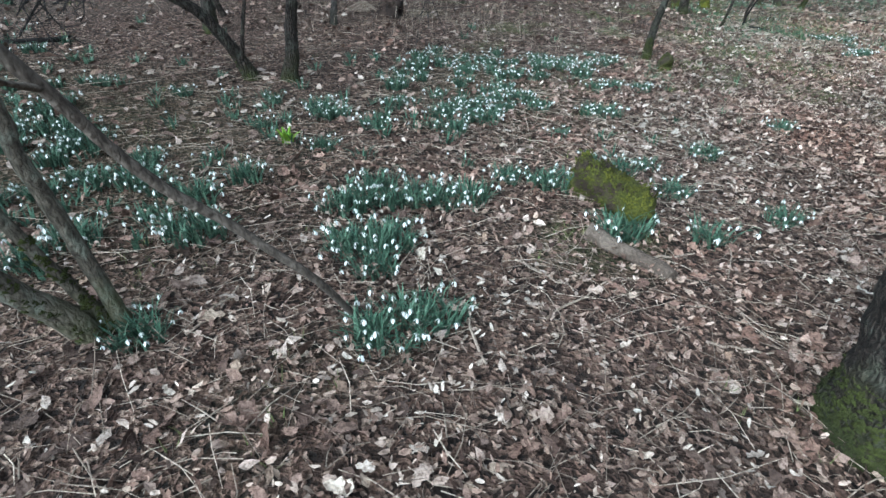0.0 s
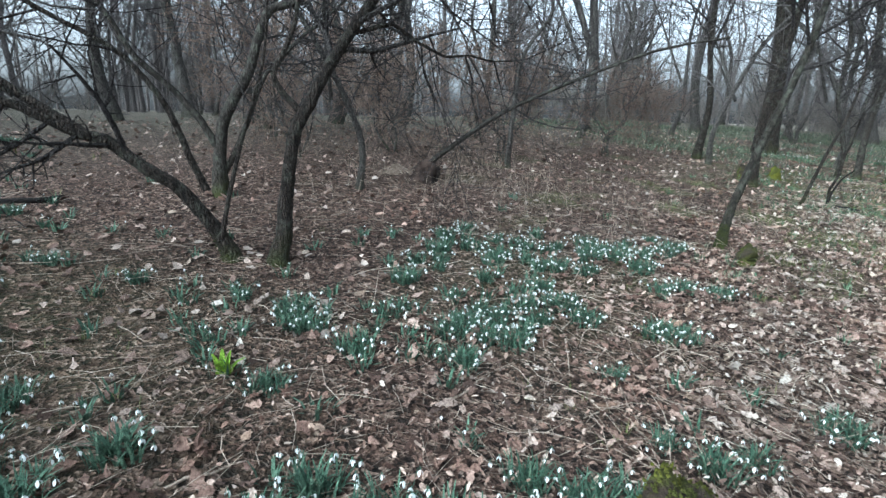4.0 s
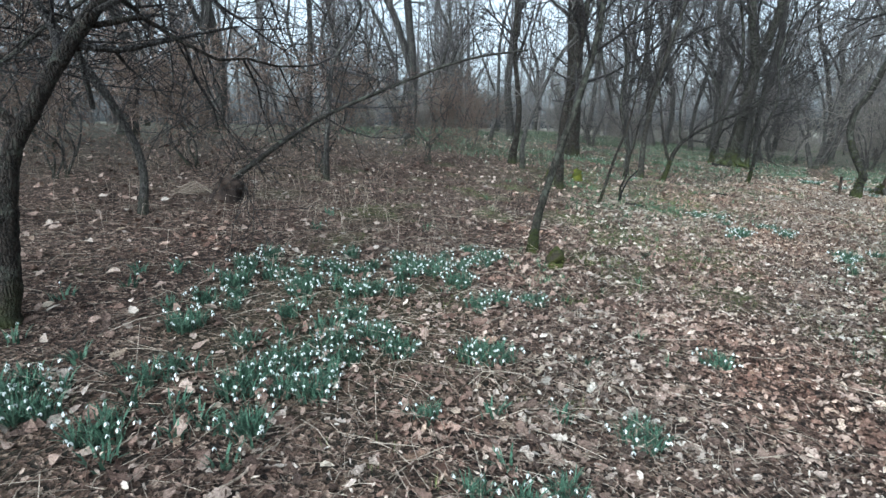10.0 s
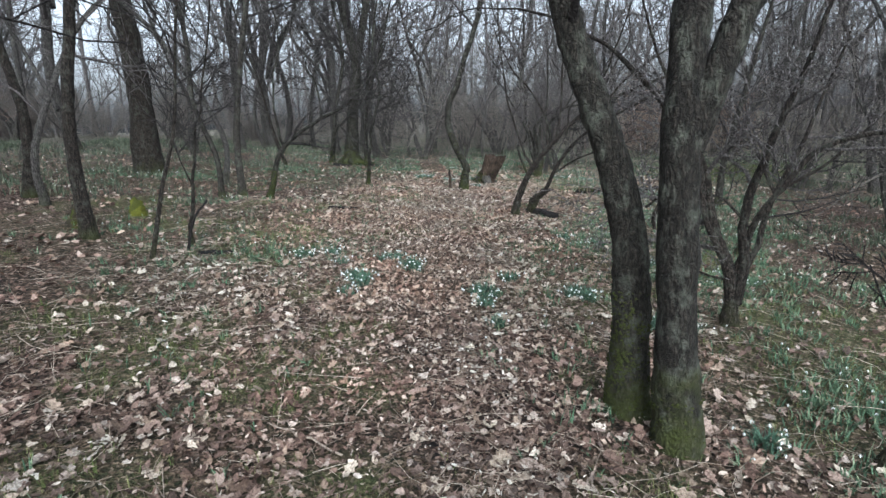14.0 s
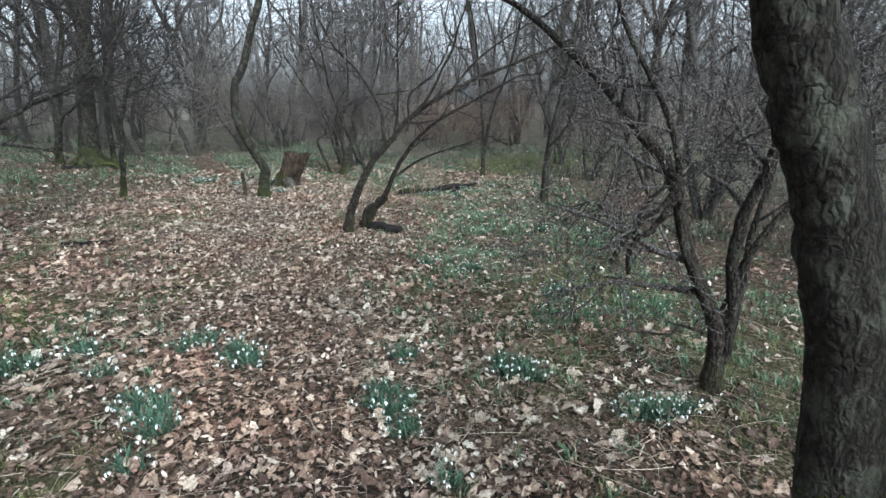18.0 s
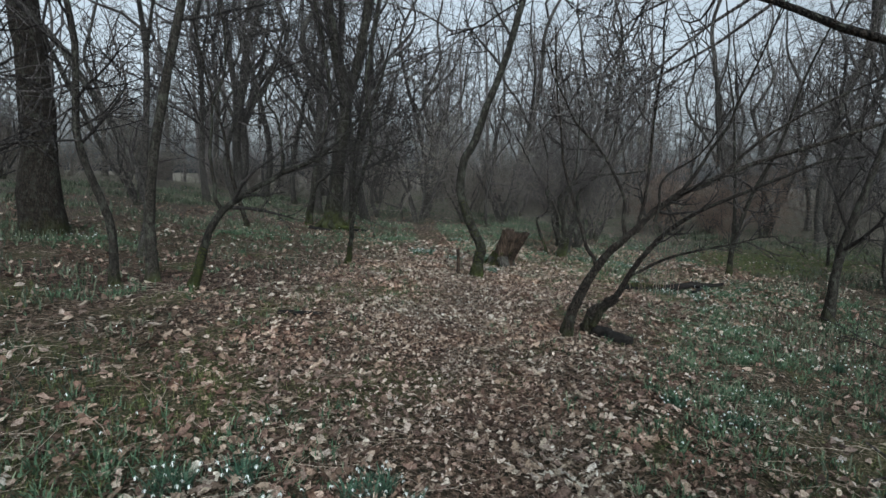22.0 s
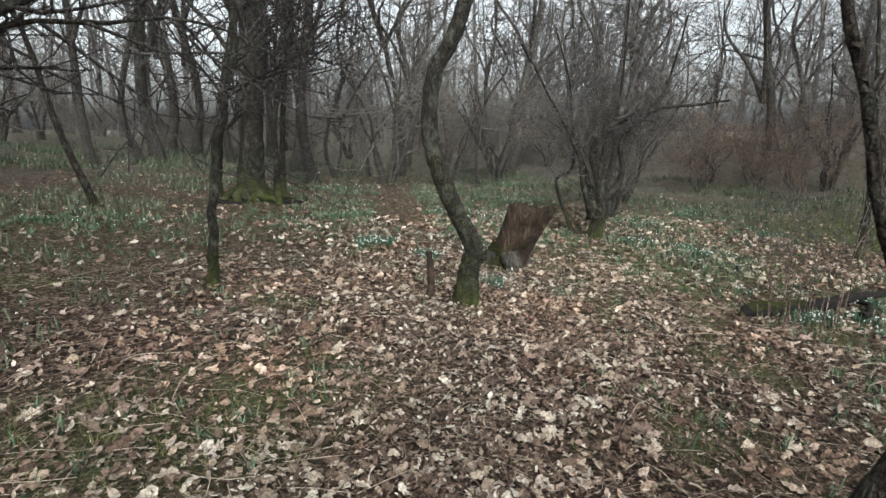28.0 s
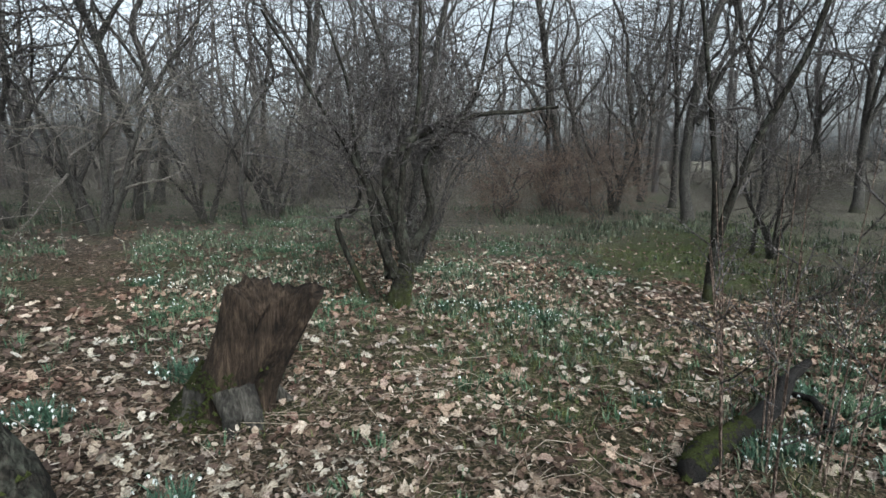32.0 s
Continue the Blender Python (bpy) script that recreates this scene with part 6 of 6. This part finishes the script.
def carpets():
    np.random.seed(41), random.seed(41)
    for n, group in enumerate(CARPETS):
        lf, st, pt = Geo(), Geo(), Geo()
        for cx, cy, rx, ry, dens in group:
            for _ in range(int(dens * math.pi * rx * ry * (0.65 if n == 0 else 1.45))):
                a, d = random.random() * 6.283, abs(random.gauss(0, 0.62))
                x, y = cx + rx * d * math.cos(a), cy + ry * d * math.sin(a)
                if off_way(x, y) < 0.55 or (n and (off_trail(x, y) < 0.4 or noise.noise((0.9 * x, 0.9 * y, 5.0)) < random.uniform(-0.6, -0.05))):
                    continue
                z = height(x, y)
                blades(lf, x, y, z - 0.01, random.randint(10, 16) if n == 0 else random.randint(10, 15), 0.1 if n == 0 else 0.085, 0.0085 if n == 0 else 0.0065, 2, 0.06 if n == 0 else 0.085)
                for _ in range(random.choice((0, 1, 1, 2)) if n == 0 else random.choice((0, 0, 0, 1))):
                    px, py, h = x + random.gauss(0, 0.05), y + random.gauss(0, 0.05), random.uniform(0.085, 0.14)
                    a2 = random.random() * 6.283
                    ca, sa = math.cos(a2), math.sin(a2)
                    pk = 0.8
                    q = np.array((px + 0.02 * ca, py + 0.02 * sa, z + h * pk))
                    st.add([(px - 0.001, py, z), (px + 0.001, py, z), q + (0.001, 0, 0.004), q + (-0.001, 0, 0.004)], [(0, 1, 2, 3)])
                    for k in range(3):
                        b = a2 + k * 2.094
                        dx, dy, tx, ty = math.cos(b), math.sin(b), -math.sin(b), math.cos(b)
                        pt.add([q, q + (pk * (0.008 * dx + 0.005 * tx), pk * (0.008 * dy + 0.005 * ty), -0.011 * pk), q + (0.009 * dx, 0.009 * dy, -0.022 * pk), q + (pk * (0.008 * dx - 0.005 * tx), pk * (0.008 * dy - 0.005 * ty), -0.011 * pk)], [(0, 1, 2, 3)])
        top = tagged(new("snowdrop_carpet"), "wide carpet of flowering snowdrops growing through leaf litter", "snowdrops", kind="stuff")
        for nm, g, mt in (("leaves", lf, GREEN if n == 0 else GREEN_DULL), ("stalks", st, GREEN), ("petals", pt, PETAL)):
            part(nm, g, mt, top)


carpets()


def far_flowers():
    """Snowdrops that run on under the trees, thin and far off."""
    np.random.seed(43), random.seed(43)
    lf, pt = Geo(), Geo()
    n = 0
    while n < 5600:
        x, y = random.uniform(-9, 30), random.uniform(-2, 30)
        w = off_way(x, y)
        if w < 2.2 or w > 17 or x * 0.75 + y * 0.65 < 9.5 or noise.noise((0.45 * x, 0.45 * y, 3.1)) + 0.5 * noise.noise((1.3 * x, 1.3 * y, 0.7)) < random.uniform(-0.1, 0.4) or off_trail(x, y) < 0.45:
            continue
        n += 1
        z, big = height(x, y), 1.0 + w / 16
        for k in range(7):
            a, h = random.random() * 6.283, random.uniform(0.04, 0.085) * big
            px, py = x + random.gauss(0, 0.09), y + random.gauss(0, 0.09)
            c, s, u = math.cos(a), math.sin(a), 0.007 * big
            lf.add([(px - s * u, py + c * u, z - 0.01), (px + s * u, py - c * u, z - 0.01), (px + 0.5 * h * c + s * u * 0.4, py + 0.5 * h * s - c * u * 0.4, z + h), (px + 0.5 * h * c - s * u * 0.4, py + 0.5 * h * s + c * u * 0.4, z + h)], [(0, 1, 2, 3)])
        for k in range(random.choice((0, 0, 1, 1))):
            px, py, h, u = x + random.gauss(0, 0.09), y + random.gauss(0, 0.09), random.uniform(0.05, 0.09), 0.0065
            for c, s in ((1, 0), (-0.5, 0.866), (-0.5, -0.866)):
                pt.add([(px, py, z + h), (px + u * (0.9 * c - 0.6 * s), py + u * (0.9 * s + 0.6 * c), z + h - u), (px + u * c, py + u * s, z + h - 2.2 * u), (px + u * (0.9 * c + 0.6 * s), py + u * (0.9 * s - 0.6 * c), z + h - u)], [(0, 1, 2, 3)])
    top = tagged(new("snowdrop_carpet"), "thin snowdrops running on under the far trees", "snowdrops", kind="stuff")
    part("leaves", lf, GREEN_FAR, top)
    part("petals", pt, PETAL, top)


far_flowers()

# ---- fallen leaves ----
def leaf_form(seed, lobed=True):
    """A curled oak leaf: midrib and wavy lobed edge."""
    np.random.seed(seed)
    n = 6 if lobed else 3
    ys = np.linspace(0, 1, n + 1)
    wide = np.array((0.02, 0.17, 0.13, 0.3, 0.19, 0.29, 0.07)) if lobed else np.array((0.03, 0.22, 0.29, 0.08))
    wide = wide * np.random.uniform(0.85, 1.15, n + 1)
    curl, side = np.random.uniform(-0.5, 0.9), np.random.uniform(-0.3, 0.9)
    z = curl * (ys - 0.5) ** 2
    mid = np.stack([0 * ys, ys - 0.5, z], 1)
    lift = side * np.abs(wide) + 0.06 * np.random.randn(n + 1)
    lft = np.stack([-wide, ys - 0.5 + 0.04, z + lift], 1)
    rgt = np.stack([wide, ys - 0.5 + 0.04, z + side * wide * 0.7 + 0.05 * np.random.randn(n + 1)], 1)
    v = np.concatenate([mid, lft, rgt])
    f = []
    for i in range(n):
        f += [(i, i + 1, n + 2 + i, n + 1 + i), (i, 2 * n + 2 + i, 2 * n + 3 + i, i + 1)]
    return v, np.array(f)


def scatter(x, y, size, forms_in, geo, tilt, lift):
    """Lays one leaf at each spot, turned and tilted by chance."""
    n = len(x)
    which = np.random.randint(0, len(forms_in), n)
    a, b, c = np.random.rand(n) * 6.283, np.random.randn(n) * tilt, np.random.randn(n) * tilt
    z = height(x, y) + lift * np.random.rand(n) + 0.004
    flip = np.where(np.random.rand(n) < 0.4, -1.0, 1.0)
    for w, (v, f) in enumerate(forms_in):
        sel = np.where(which == w)[0]
        if not len(sel):
            continue
        p = v[None] * size[sel][:, None, None]
        px, py, pz = p[..., 0], p[..., 1], p[..., 2] * flip[sel][:, None]
        cb, sb, cc, sc, ca, sa = (fn(t[sel])[:, None] for t in (b, c, a) for fn in (np.cos, np.sin))
        py, pz = py * cb - pz * sb, py * sb + pz * cb
        px, pz = px * cc + pz * sc, -px * sc + pz * cc
        px, py = px * ca - py * sa, px * sa + py * ca
        verts = np.stack([px + x[sel][:, None], py + y[sel][:, None], np.maximum(pz, -0.012) + z[sel][:, None]], -1).reshape(-1, 3)
        faces = (f[None] + (np.arange(len(sel)) * len(v))[:, None, None]).reshape(-1, 4)
        geo.add(verts, faces)


def spread_points(n, x0, x1, y0, y1, keep):
    x, y = np.random.uniform(x0, x1, n), np.random.uniform(y0, y1, n)
    k = np.random.rand(n) < keep(x, y)
    return x[k], y[k]


def oak_share(x, y):
    """How far the pale oak leaves cover the floor: little at the start, all along the later path."""
    s = np.clip((x * 0.75 + y * 0.65 - 4.8) / 4.0, 0, 1)
    patch = 0.72 + 0.28 * np.sin(1.3 * x + 0.4 * y) * np.sin(1.1 * y - 0.5 * x)
    return np.clip(0.12 + 0.88 * s, 0, 1) * patch


def crumb_form(seed):
    """A torn strip of a leaf, bent along its middle."""
    np.random.seed(seed)
    w, b, c = np.random.uniform(0.1, 0.3), np.random.uniform(-0.3, 0.5), np.random.uniform(-0.15, 0.15)
    v = np.array([(-w * 0.6, -0.5, 0), (w * 0.5, -0.44, 0.05), (-w, c, b * w + 0.08), (w, 0.04, b * w), (-w * 0.3, 0.5, 0.02), (w * 0.5, 0.42, -0.05)])
    return v, np.array([(0, 1, 3, 2), (2, 3, 5, 4)])


np.random.seed(50)
FINE, PLAIN, CRUMB = [leaf_form(s) for s in range(8)], [leaf_form(s, False) for s in range(20, 28)], [crumb_form(s) for s in range(40, 46)]
np.random.seed(51)
oak, rot, crumb = Geo(), Geo(), Geo()


def strew(n, lobed, lo, hi, tilt, lift, keep, box=(-4.5, 14.5, -0.6, 16), few=1.0, share=1.0):
    """Whole leaves, shared out between pale oak leaves and rotten ones."""
    x, y = spread_points(n, *box, lambda px, py: keep(px, py) * (1 - 0.72 * thin(px, py)) * (few + (1 - few) * np.clip((px * 0.75 + py * 0.65 - 2.6) / 2.0, 0, 1)))
    pale = np.random.rand(len(x)) < share * oak_share(x, y)
    small = np.where(off_way(x, y) < 0.4, 0.8, 1.0)
    for sel, geo in ((pale, oak), (~pale, rot)):
        scatter(x[sel], y[sel], np.random.uniform(lo, hi, sel.sum()) * small[sel], lobed, geo, tilt, lift)


near = lambda x, y: np.clip(1.35 - off_way(x, y) / 2.2, 0, 1)
strew(54000, FINE, 0.05, 0.112, 0.42, 0.03, near, few=0.3)
strew(13000, FINE, 0.05, 0.11, 0.42, 0.035, lambda x, y: np.clip(off_way(x, y) / 3 - 0.5, 0, 0.7), (9.5, 17, 9.2, 16.5))
strew(112000, PLAIN, 0.024, 0.066, 0.62, 0.032, near, few=0.6)
strew(60000, PLAIN, 0.05, 0.095, 0.42, 0.035, lambda x, y: np.clip((off_way(x, y) - 0.8) / 2.0, 0, 1) * np.clip(1.3 - off_way(x, y) / 11, 0, 1), (-10, 24, -3, 26), share=0.35)
crumb_x, crumb_y = spread_points(330000, -4.5, 14.5, -0.6, 16, lambda x, y: np.clip(1.2 - off_way(x, y) / 2.4, 0, 1) * (1 - 0.5 * thin(x, y)))
scatter(crumb_x, crumb_y, np.random.uniform(0.014, 0.042, len(crumb_x)), CRUMB, crumb, 0.5, 0.045)
for nm, geo, label, mat in (("oak_leaf_litter", oak, "pale curled fallen oak leaves covering the floor", LEAF_OAK), ("rotten_leaf_litter", rot, "dark brown rotting leaves between the snowdrops", LEAF_ROTTEN), ("leaf_crumbs", crumb, "crumbled brown scraps of trodden dead leaves", LEAF_CRUMB)):
    tagged(new(nm, geo.mesh(nm)), label, "leaves", kind="stuff").data.materials.append(mat)


def straws():
    """Dry grass stems and thin twigs strewn over the floor."""
    np.random.seed(61), random.seed(61)
    g = Geo()
    n = 0
    while n < 12000:
        x, y = random.uniform(-5, 14), random.uniform(-0.5, 15)
        w = off_way(x, y)
        if w > 6 or random.random() < w / 7 or (x * 0.75 + y * 0.65 > 4.5 and random.random() < 0.6):
            continue
        a, ln = random.random() * 6.283, random.uniform(0.08, 0.45) * random.uniform(0.5, 1)
        b = a + random.uniform(-0.5, 0.5)
        z = height(x, y)
        p0 = np.array((x, y, z + random.uniform(0.005, 0.03)))
        p1 = p0 + np.array((math.cos(a), math.sin(a), random.uniform(-0.05, 0.15))) * ln * 0.5
        p2 = p1 + np.array((math.cos(b), math.sin(b), random.uniform(-0.3, 0.1))) * ln * 0.5
        p2[2] = max(p2[2], z)
        r = random.uniform(0.0009, 0.0026)
        g.tube([p0, p1, p2], (r, r, r * 0.6), 3)
        n += 1
    n = 0
    while n < 1500:
        x, y = random.uniform(0.5, 13), random.uniform(0.8, 14.5)
        if not 0.3 < off_way(x, y) < 3.2 or noise.noise((0.7 * x, 0.7 * y, 2.0)) < random.uniform(-0.4, 0.3):
            continue
        a, ln, p = random.random() * 6.283, random.uniform(0.2, 0.65), np.array((x, y, height(x, y) + 0.02))
        line, turn = [p], random.uniform(-0.5, 0.5)
        for k in range(4):
            a += turn + random.uniform(-0.2, 0.2)
            p = p + np.array((math.cos(a), math.sin(a), 0)) * ln / 4
            p[2] = height(p[0], p[1]) + random.uniform(0.012, 0.05)
            line.append(p)
        r = random.uniform(0.0014, 0.0028)
        g.tube(line, (r, r, r, r, r * 0.6), 3)
        n += 1
    for _ in range(650):
        x, y = random.gauss(-0.8, 1.7), random.gauss(7.6, 1.1)
        z, a = height(x, y), random.random() * 6.283
        h = random.uniform(0.12, 0.5) * random.uniform(0.5, 1)
        g.tube([(x, y, z), (x + 0.15 * h * math.cos(a), y + 0.15 * h * math.sin(a), z + h * 0.6), (x + 0.9 * h * math.cos(a), y + 0.9 * h * math.sin(a), z + h * random.uniform(0.3, 1.0))], (0.002, 0.0016, 0.001), 3)
    tagged(new("dry_straw", g.mesh("dry_straw")), "dry straw-coloured grass stems strewn on the floor", "straw", kind="stuff").data.materials.append(STRAW)


straws()


def turf():
    """Grass blades on the meadow edges and green spots of the floor."""
    np.random.seed(71), random.seed(71)
    g = Geo()
    for cx, cy, rx, ry in MOSSY_SPOTS:
        for _ in range(int(60 * rx * ry) + 12):
            x, y = cx + random.gauss(0, 0.5) * rx, cy + random.gauss(0, 0.5) * ry
            if off_way(x, y) > 0.35:
                blades(g, x, y, height(x, y), 6, 0.08, 0.0022, 2, 0.03)
    for cx, cy, rx, ry in MEADOWS:
        for _ in range(int(45 * rx * ry)):
            x, y = cx + random.gauss(0, 0.55) * rx, cy + random.gauss(0, 0.55) * ry
            blades(g, x, y, height(x, y), 5, 0.1, 0.005, 2, 0.08)
    tx, ty = spread_points(60000, -3, 14.5, 0.5, 15.5, lambda x, y: thin(x, y) * (off_way(x, y) < 4.5))
    for x, y in zip(tx[:4600], ty[:4600]):
        blades(g, x, y, height(x, y), 5, random.uniform(0.03, 0.07), 0.0024, 1, 0.035)
    tagged(new("grass", g.mesh("grass")), "thin short green grass and moss tufts", "grass", kind="stuff").data.materials.append(GRASS)


turf()


def sprouts():
    """Single young snowdrop leaves that push up between the fallen leaves."""
    np.random.seed(75), random.seed(75)
    g = Geo()
    n = 0
    while n < 900:
        x, y = random.uniform(1.5, 14), random.uniform(3, 15.5)
        w = off_way(x, y)
        if 0.5 < w < 4 and noise.noise((0.8 * x, 0.8 * y, 9.0)) > random.uniform(-0.2, 0.4):
            blades(g, x, y, height(x, y), random.randint(3, 9), random.uniform(0.06, 0.11), 0.005, 2, 0.04)
            n += 1
    tagged(new("snowdrop_sprouts", g.mesh("snowdrop_sprouts")), "young snowdrop leaves without flowers among dead leaves", "snowdrops", kind="stuff").data.materials.append(GREEN_DULL)


sprouts()
random.seed(81), np.random.seed(81)
arum = thing("arum_leaf_tuft", "bright yellow-green fresh leaf tuft in dead leaves", "plant", -0.97, 2.76)
ag = Geo()
blades(ag, 0, 0, 0, 8, 0.12, 0.022, 3, 0.03)
part("leaves", ag, FRESH, arum)
for x, y, ln, a in [(0.9, 1.5, 0.4, 0.9), (0.5, 1.2, 0.35, 1.9), (1.3, 1.9, 0.3, 0.3), (0.75, 1.65, 0.3, -0.5), (1.5, 1.4, 0.25, 0.1), (-0.5, 1.1, 0.3, 1.4), (0.15, 3.1, 0.35, 1.2), (-0.6, 2.2, 0.3, 1.0), (1.2, 4.4, 0.4, 1.4), (2.9, 5.7, 0.5, 2.4), (3.4, 6.0, 0.45, 2.0), (3.2, 7.2, 0.5, -0.9), (5.2, 7.4, 0.35, 1.2), (6.5, 8.0, 0.4, 0.4), (4.0, 8.9, 0.4, 2.6), (8.7, 11.9, 0.35, 1.0), (1.8, 1.2, 0.35, 0.2)]:
    dx, dy = 0.5 * ln * math.cos(a), 0.5 * ln * math.sin(a)
    lying("stick", "thin dry broken stick on dead leaves", (x - dx, y - dy), (x + dx, y + dy), 0.006, 0.0035, STRAW, 0.03, 0.01, 6, "stick", rise=random.uniform(-0.01, 0.03))

random.seed(82), np.random.seed(82)
tuft = thing("straw_tuft", "pale dry straw bundle caught on a fallen bough", "straw", -1.72, 7.3)
tg = Geo()
for k in range(46):
    a, h = random.gauss(0.4, 0.35), random.uniform(0.25, 0.6)
    tg.tube([(0.05 * random.random(), 0.08 * (random.random() - 0.5), 0.02), (-0.4 * h * math.cos(a), -0.3 * h * math.sin(a), 0.3 * h), (-0.9 * h * math.cos(a), -0.6 * h * math.sin(a), 0.1 * h)], (0.004, 0.003, 0.002), 3)
tagged(part("straw", tg, STRAW, tuft), "tangled dry straw", kind="stuff")
mound = snag("earth_mound", "small brown mound of bare earth and straw", -1.5, 7.15, [(0, 0, -0.05), (0, 0, 0.08), (0.02, 0, 0.2)], 0.28, 0.1, EARTH, "mound", 14)

# a scrap of pale plastic by the path
scrap = thing("plastic_scrap", "flat crumpled scrap of pale blue plastic on leaves", "litter", 3.14, 3.55)
sg = Geo()
sx, sy = np.meshgrid(np.linspace(-0.06, 0.06, 7), np.linspace(-0.025, 0.025, 5), indexing="ij")
sz = 0.035 + 0.008 * np.sin(60 * sx + 40 * sy) + 0.006 * np.cos(90 * sy)
cells = [(i * 5 + j, (i + 1) * 5 + j, (i + 1) * 5 + j + 1, i * 5 + j + 1) for i in range(6) for j in range(4)]
sheet = np.stack([sx, sy, sz], -1).reshape(-1, 3)
sg.add(sheet, cells)
sg.add(sheet - (0, 0, 0.004), [c[::-1] for c in cells])
PLASTIC, qnt, qb = nodes_of("pale_plastic", 0.35)
qcol = ramp_node(qnt, noise_node(qnt, 40.0).outputs["Fac"], [(0.35, (0.2, 0.26, 0.33)), (0.7, (0.38, 0.44, 0.5))])
qnt.links.new(qcol.outputs["Color"], qb.inputs["Base Color"])
part("sheet", sg, PLASTIC, scrap)
